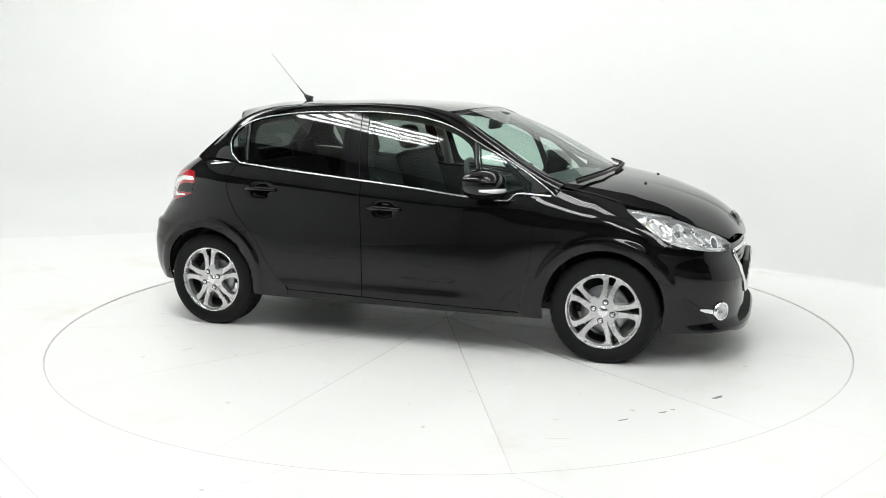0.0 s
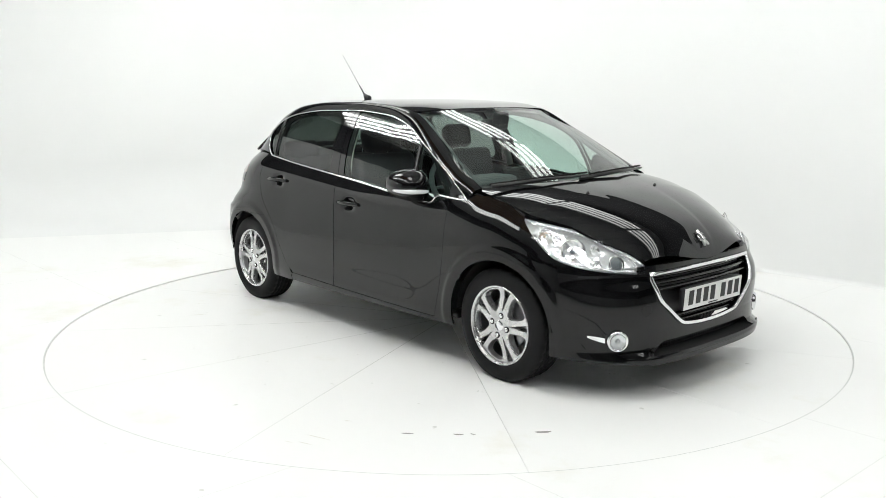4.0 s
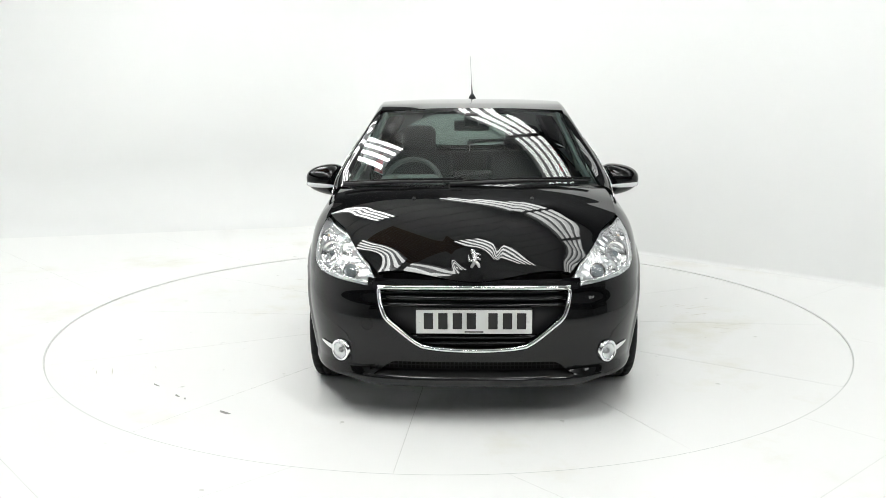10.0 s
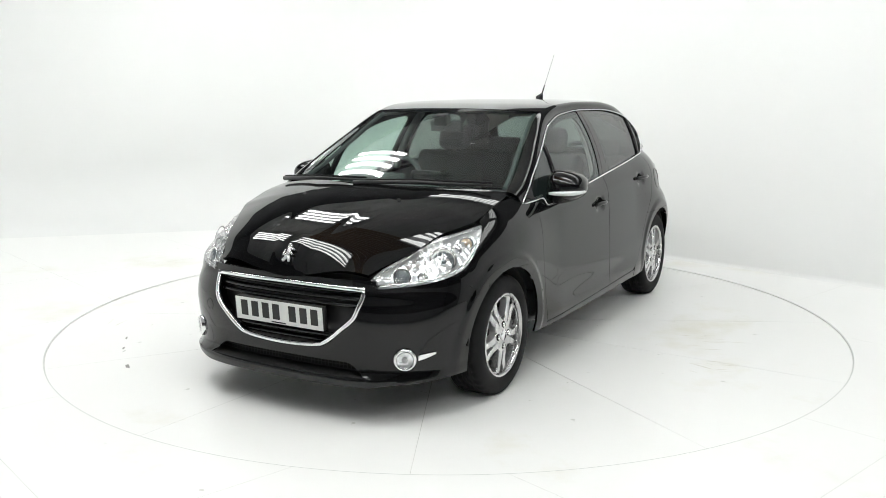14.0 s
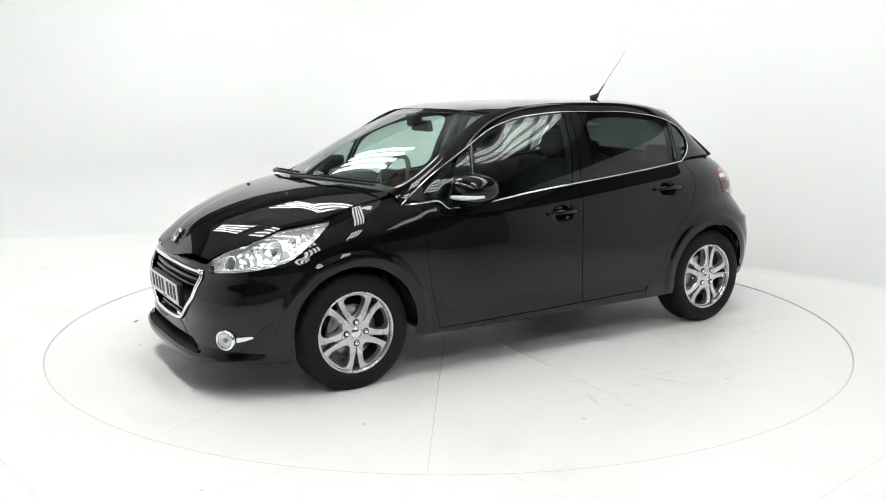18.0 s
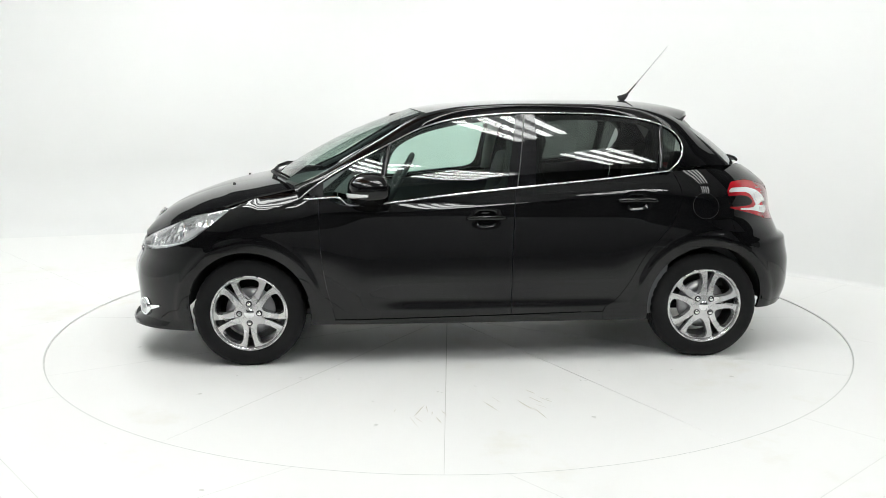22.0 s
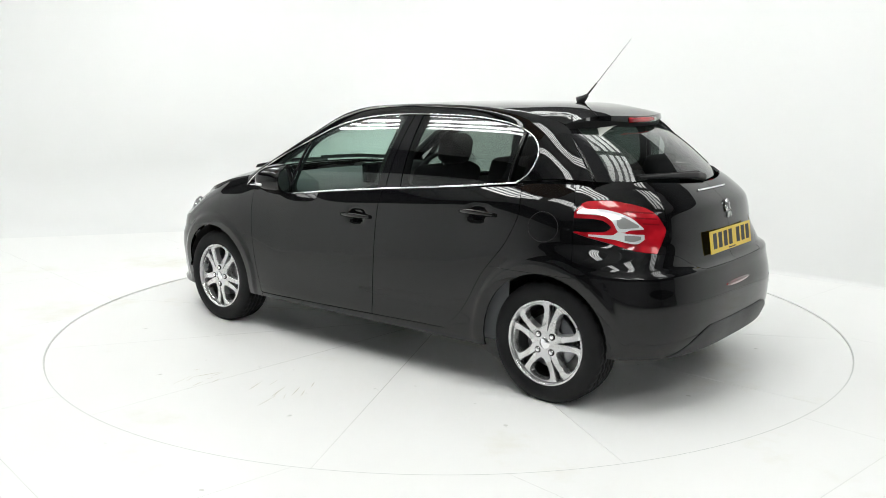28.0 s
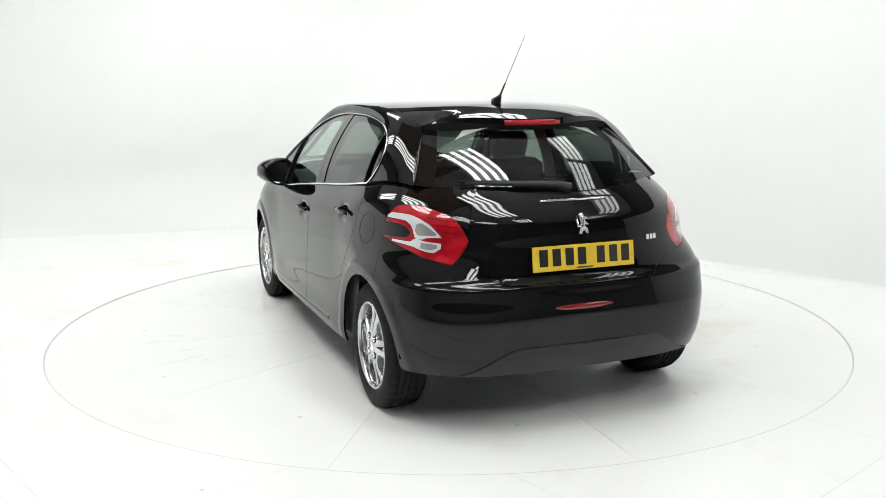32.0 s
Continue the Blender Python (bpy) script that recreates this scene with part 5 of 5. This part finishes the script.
part("spoiler_underside", mesh_of("spoiler_underside", *sheet([outward(g[:, 2:])], 0), INTAKE), car, "matt black underside of the spoiler")
pts = [Vector((TAIL_X - 0.004 + TAIL_BOW * (y / 0.52) ** 2, y, 1.335)) for y in np.linspace(-0.150, 0.150, 9)]
part("high_brake_lamp", mesh_of("high_brake_lamp", *tube(pts, 0.018, 8, False, (0.4, 0.8)), RED), car, "red high-level brake lamp")
# bright rim beside the tailgate glass
for side in (1, -1):
    pts = [Vector(p) for p in rw[:, 0 if side < 0 else -1]]
    part("tailgate_glass_edge", mesh_of("tailgate_glass_edge", *tube(pts, 0.009, 6), GLOSS), car)
# tailgate handle strip, fog lamp, rear wiper
pts = [Vector(shell(s_, 1.003)) * 1 for s_ in np.linspace(s_at(-1.70, 0.16), -2.2499, 8)]
pts = pts + [Vector((p.x, -p.y, p.z)) for p in pts[-2::-1]]
part("tailgate_handle", mesh_of("tailgate_handle", *tube([p + Vector((-0.004, 0, 0)) for p in pts], 0.0055, 8, False, (0.7, 1)), CHROME), car, "chrome tailgate handle strip")
sr = [Vector(shell(s_at(-1.9, y), 0.550 + 0.006 * abs(y))) for y in np.linspace(0.16, 0.004, 8)]
sr = sr + [Vector((p.x, -p.y, p.z)) for p in sr[-2::-1]]
part("rear_fog_lamp", mesh_of("rear_fog_lamp", *tube([p + Vector((0.004, 0.02, 0)) for p in sr], [0.004 + 0.011 * math.sin(math.pi * i / (len(sr) - 1)) ** 0.6 for i in range(len(sr))], 8, False, (0.6, 1)), RED_DARK), car, "red rear fog lamp")
wiper = part("rear_wiper", mesh_of("rear_wiper", *tube([Vector((-1.672, -0.02, 1.052)), Vector((-1.662, 0.06, 1.066)), Vector((-1.625, 0.24, 1.074)), Vector((-1.553, 0.455, 1.080))], [0.022, 0.018, 0.012, 0.008], 8, False, (0.8, 1)), PLASTIC), car, "black rear wiper")
part("wiper_blade", mesh_of("wiper_blade", *tube([Vector((-1.655, 0.0, 1.078)), Vector((-1.615, 0.25, 1.083)), Vector((-1.545, 0.475, 1.086))], 0.007, 6), RUBBER), wiper)

# aerial
aer = part("aerial", mesh_of("aerial", *tube([Vector((-0.955, 0.016, 1.428)), Vector((-0.985, 0.016, 1.445)), Vector((-1.005, 0.016, 1.462))], [0.028, 0.018, 0.009], 10), PLASTIC), car, "black roof aerial with a thin rod")
part("aerial_rod", mesh_of("aerial_rod", *tube([Vector((-1.00, 0.016, 1.458)), Vector((-1.06, 0.013, 1.527))], [0.006, 0.0036], 8), PLASTIC), aer)
part("aerial_whip", mesh_of("aerial_whip", *tube([Vector((-1.058, 0.013, 1.525)), Vector((-1.251, 0.003, 1.752))], [0.0022, 0.0016], 8), STEEL), aer, "thin steel whip")

# front wipers and cowl
for pts in (((1.21, -0.12, 1.002), (1.19, 0.25, 1.018), (1.06, 0.64, 1.008)), ((1.09, -0.70, 0.988), (1.182, -0.40, 1.012), (1.204, -0.05, 1.018))):
    P = [Vector(p) for p in pts]
    wp = part("front_wiper", mesh_of("front_wiper", *tube(P, [0.012, 0.010, 0.006], 8), PLASTIC), car, "black windscreen wiper")
    part("wiper_blade", mesh_of("wiper_blade", *tube([p + Vector((-0.012, 0, 0.012)) for p in P], 0.006, 6), RUBBER), wp)
w = np.linspace(-1, 1, 33)[:, None]
g = np.stack([np.stack([1.215 - 0.215 * w ** 2, 0.71 * w, 0.990 - 0.026 * w ** 2], -1), np.stack([1.165 - 0.215 * w ** 2, 0.70 * w, 0.990 - 0.012 * w ** 2], -1)], 1).reshape(33, 2, 3)
part("cowl", mesh_of("cowl", *sheet([outward(g)], 0), PLASTIC), car, "black cowl under the windscreen")

# ---- inside the car ----
cards = [inset(region(-1.05, 0.80, 0.24, lambda s: z_top(s) - 0.004, 24, 10, 0), 0.055)]
both("door_card", cards, TRIM, car, depth=0)
both("sill_ledge", [np.stack([shell(np.linspace(-1.1, 0.9, 20), z_top(np.linspace(-1.1, 0.9, 20)) - 0.006), shell(np.linspace(-1.1, 0.9, 20), z_top(np.linspace(-1.1, 0.9, 20)) - 0.004) * np.array([1, 0.92, 1])], 1)], TRIM, car, depth=0)
X, Y = np.meshgrid(np.linspace(0.30, -1.30, 20), np.linspace(-1, 1, 15), indexing="ij")
ey, ez = edge_at(X)
part("headliner", mesh_of("headliner", *sheet([np.stack([X, ey * Y * 0.98, ez - 0.035 + (roof_mid(X) - ez) * (1 - np.abs(Y) ** 2.3)], -1)], 0), TRIM_LIGHT), car, "pale headliner")
for side in (1, -1):
    uu = np.linspace(0.02, 0.42, 14)
    path_tube("pillar_trim", lambda q: np.stack([e_x(q) - 0.03, e_y(q) - 0.035, e_z(q) - 0.012], -1), uu, 0.013, TRIM, car, side=side)
    z = np.linspace(0.95, 1.36, 8)
    path_tube("pillar_trim", lambda q: np.stack([-0.19 - 0.15 * (q - 0.95), green(-0.22 + 0 * q, q) - 0.045, q], -1), z, 0.035, TRIM_LIGHT, car, side=side, squash=(1.2, 0.7))
V, F = [], []
prof = ((1.12, 0.95), (0.95, 0.965), (0.78, 0.955), (0.66, 0.925), (0.58, 0.86), (0.56, 0.76), (0.62, 0.62), (0.66, 0.40))
yy = np.linspace(-1, 1, 17)
G = np.array([[(x - 0.10 * y * y * (1 if x > 0.9 else 0), 0.70 * y, z - 0.015 * y * y) for x, z in prof] for y in yy])
part("dashboard", mesh_of("dashboard", *sheet([outward(G, (1.0, 0, 0.5))], 0), TRIM), car, "dark grey dashboard")
bm_part("instrument_hood", box(0.20, 0.34, 0.07, 0.03, (0.70, -0.36, 0.965)), TRIM, car)
bm_part("centre_screen", box(0.05, 0.24, 0.13, 0.012, (0.60, 0.0, 0.955)), GLOSS, car)
bm_part("centre_console", box(0.75, 0.20, 0.25, 0.04, (0.2, 0, 0.36)), TRIM, car)
V, F = [], []
n, m = 36, 10
for i in range(n):
    a = 2 * math.pi * i / n
    for j in range(m):
        b = 2 * math.pi * j / m
        r = 0.172 + 0.016 * math.cos(b)
        V.append((0.016 * math.sin(b), r * math.cos(a), r * math.sin(a)))
F = [(i * m + j, i * m + (j + 1) % m, ((i + 1) % n) * m + (j + 1) % m, ((i + 1) % n) * m + j) for i in range(n) for j in range(m)]
wheel_pose = pose(0.42, -0.36, 0.915, 0, -28, 0)
sw = part("steering_wheel", mesh_of("steering_wheel", V, F, TRIM), car, "dark steering wheel", wheel_pose)
bm_part("boss", box(0.05, 0.15, 0.12, 0.025, (0.02, 0, 0)), TRIM, sw)
for a in (0, 180, 270):
    part("spoke", mesh_of("spoke", *tube([Vector((0.01, 0.05 * math.cos(math.radians(a)), 0.05 * math.sin(math.radians(a)))), Vector((0.0, 0.17 * math.cos(math.radians(a)), 0.17 * math.sin(math.radians(a))))], 0.016, 8, False, (1, 0.6)), TRIM), sw)


def cushion(sx, sy, sz, at, puff=0.35):
    bm = box(sx, sy, sz, min(sx, sy, sz) * puff, (0, 0, 0), 4)
    bmesh.ops.translate(bm, vec=at, verts=bm.verts)
    return bm


def seat(y, x=0.02):
    st = bm_part("seat", cushion(0.50, 0.50, 0.17, (0.10, 0, 0.44)), CLOTH, car, "dark cloth seat", pose(x, y, 0), False)
    bm_part("seat_back", cushion(0.14, 0.50, 0.62, (0, 0, 0.31)), CLOTH, st, at=pose(-0.16, 0, 0.48, 0, -17, 0), flat=False)
    bm_part("headrest", cushion(0.11, 0.235, 0.17, (0, 0, 0), 0.48), CLOTH, st, at=pose(-0.380, 0, 1.165, 0, -14, 0), flat=False)
    for o in (-0.06, 0.06):
        part("headrest_post", mesh_of("headrest_post", *tube([Vector((-0.32, o, 1.0)), Vector((-0.365, o, 1.13))], 0.007, 6), CHROME), st)


seat(0.36)
seat(-0.36)
bench = bm_part("rear_bench", cushion(0.48, 1.24, 0.18, (-0.86, 0, 0.46)), CLOTH, car, "dark cloth rear bench", flat=False)
bm_part("bench_back", cushion(0.14, 1.24, 0.56, (0, 0, 0.28)), CLOTH, bench, at=pose(-1.05, 0, 0.48, 0, -20, 0), flat=False)
for y in (-0.40, 0.40):
    bm_part("headrest", cushion(0.09, 0.26, 0.15, (0, 0, 0)), CLOTH, bench, at=pose(-1.24, y, 1.05, 0, -18, 0), flat=False)
bm_part("parcel_shelf", box(0.42, 1.10, 0.03, 0.01, (-1.42, 0, 0.93)), TRIM, car)
bm_part("load_bay", box(0.5, 1.2, 0.5, 0.02, (-1.40, 0, 0.60)), TRIM, car)
im = bm_part("interior_mirror", cushion(0.035, 0.215, 0.068, (0, 0, 0)), PLASTIC, car, "dark interior mirror", pose(0.40, 0, 1.278, 0, 10, 0), False)
bm_part("mirror_foot", box(0.07, 0.09, 0.075, 0.014, (0.045, 0, 0.045)), PLASTIC, im)
bm_part("bulkhead", box(0.05, 1.3, 0.55, 0.02, (1.0, 0, 0.55)), PLASTIC, car)


def motions():
    rows_t, rows_c = [], []
    for i in range(65):
        t = i * 0.5
        m = pose(0, 0, 0, 0, 0, TURN0 + TURN_RATE * t)
        rows_t.append((t, m))
        rows_c.append((t, m @ pose(CAR_X, CAR_Y, 0.0)))
    walk(turntable, rows_t)
    walk(car, rows_c)


motions()
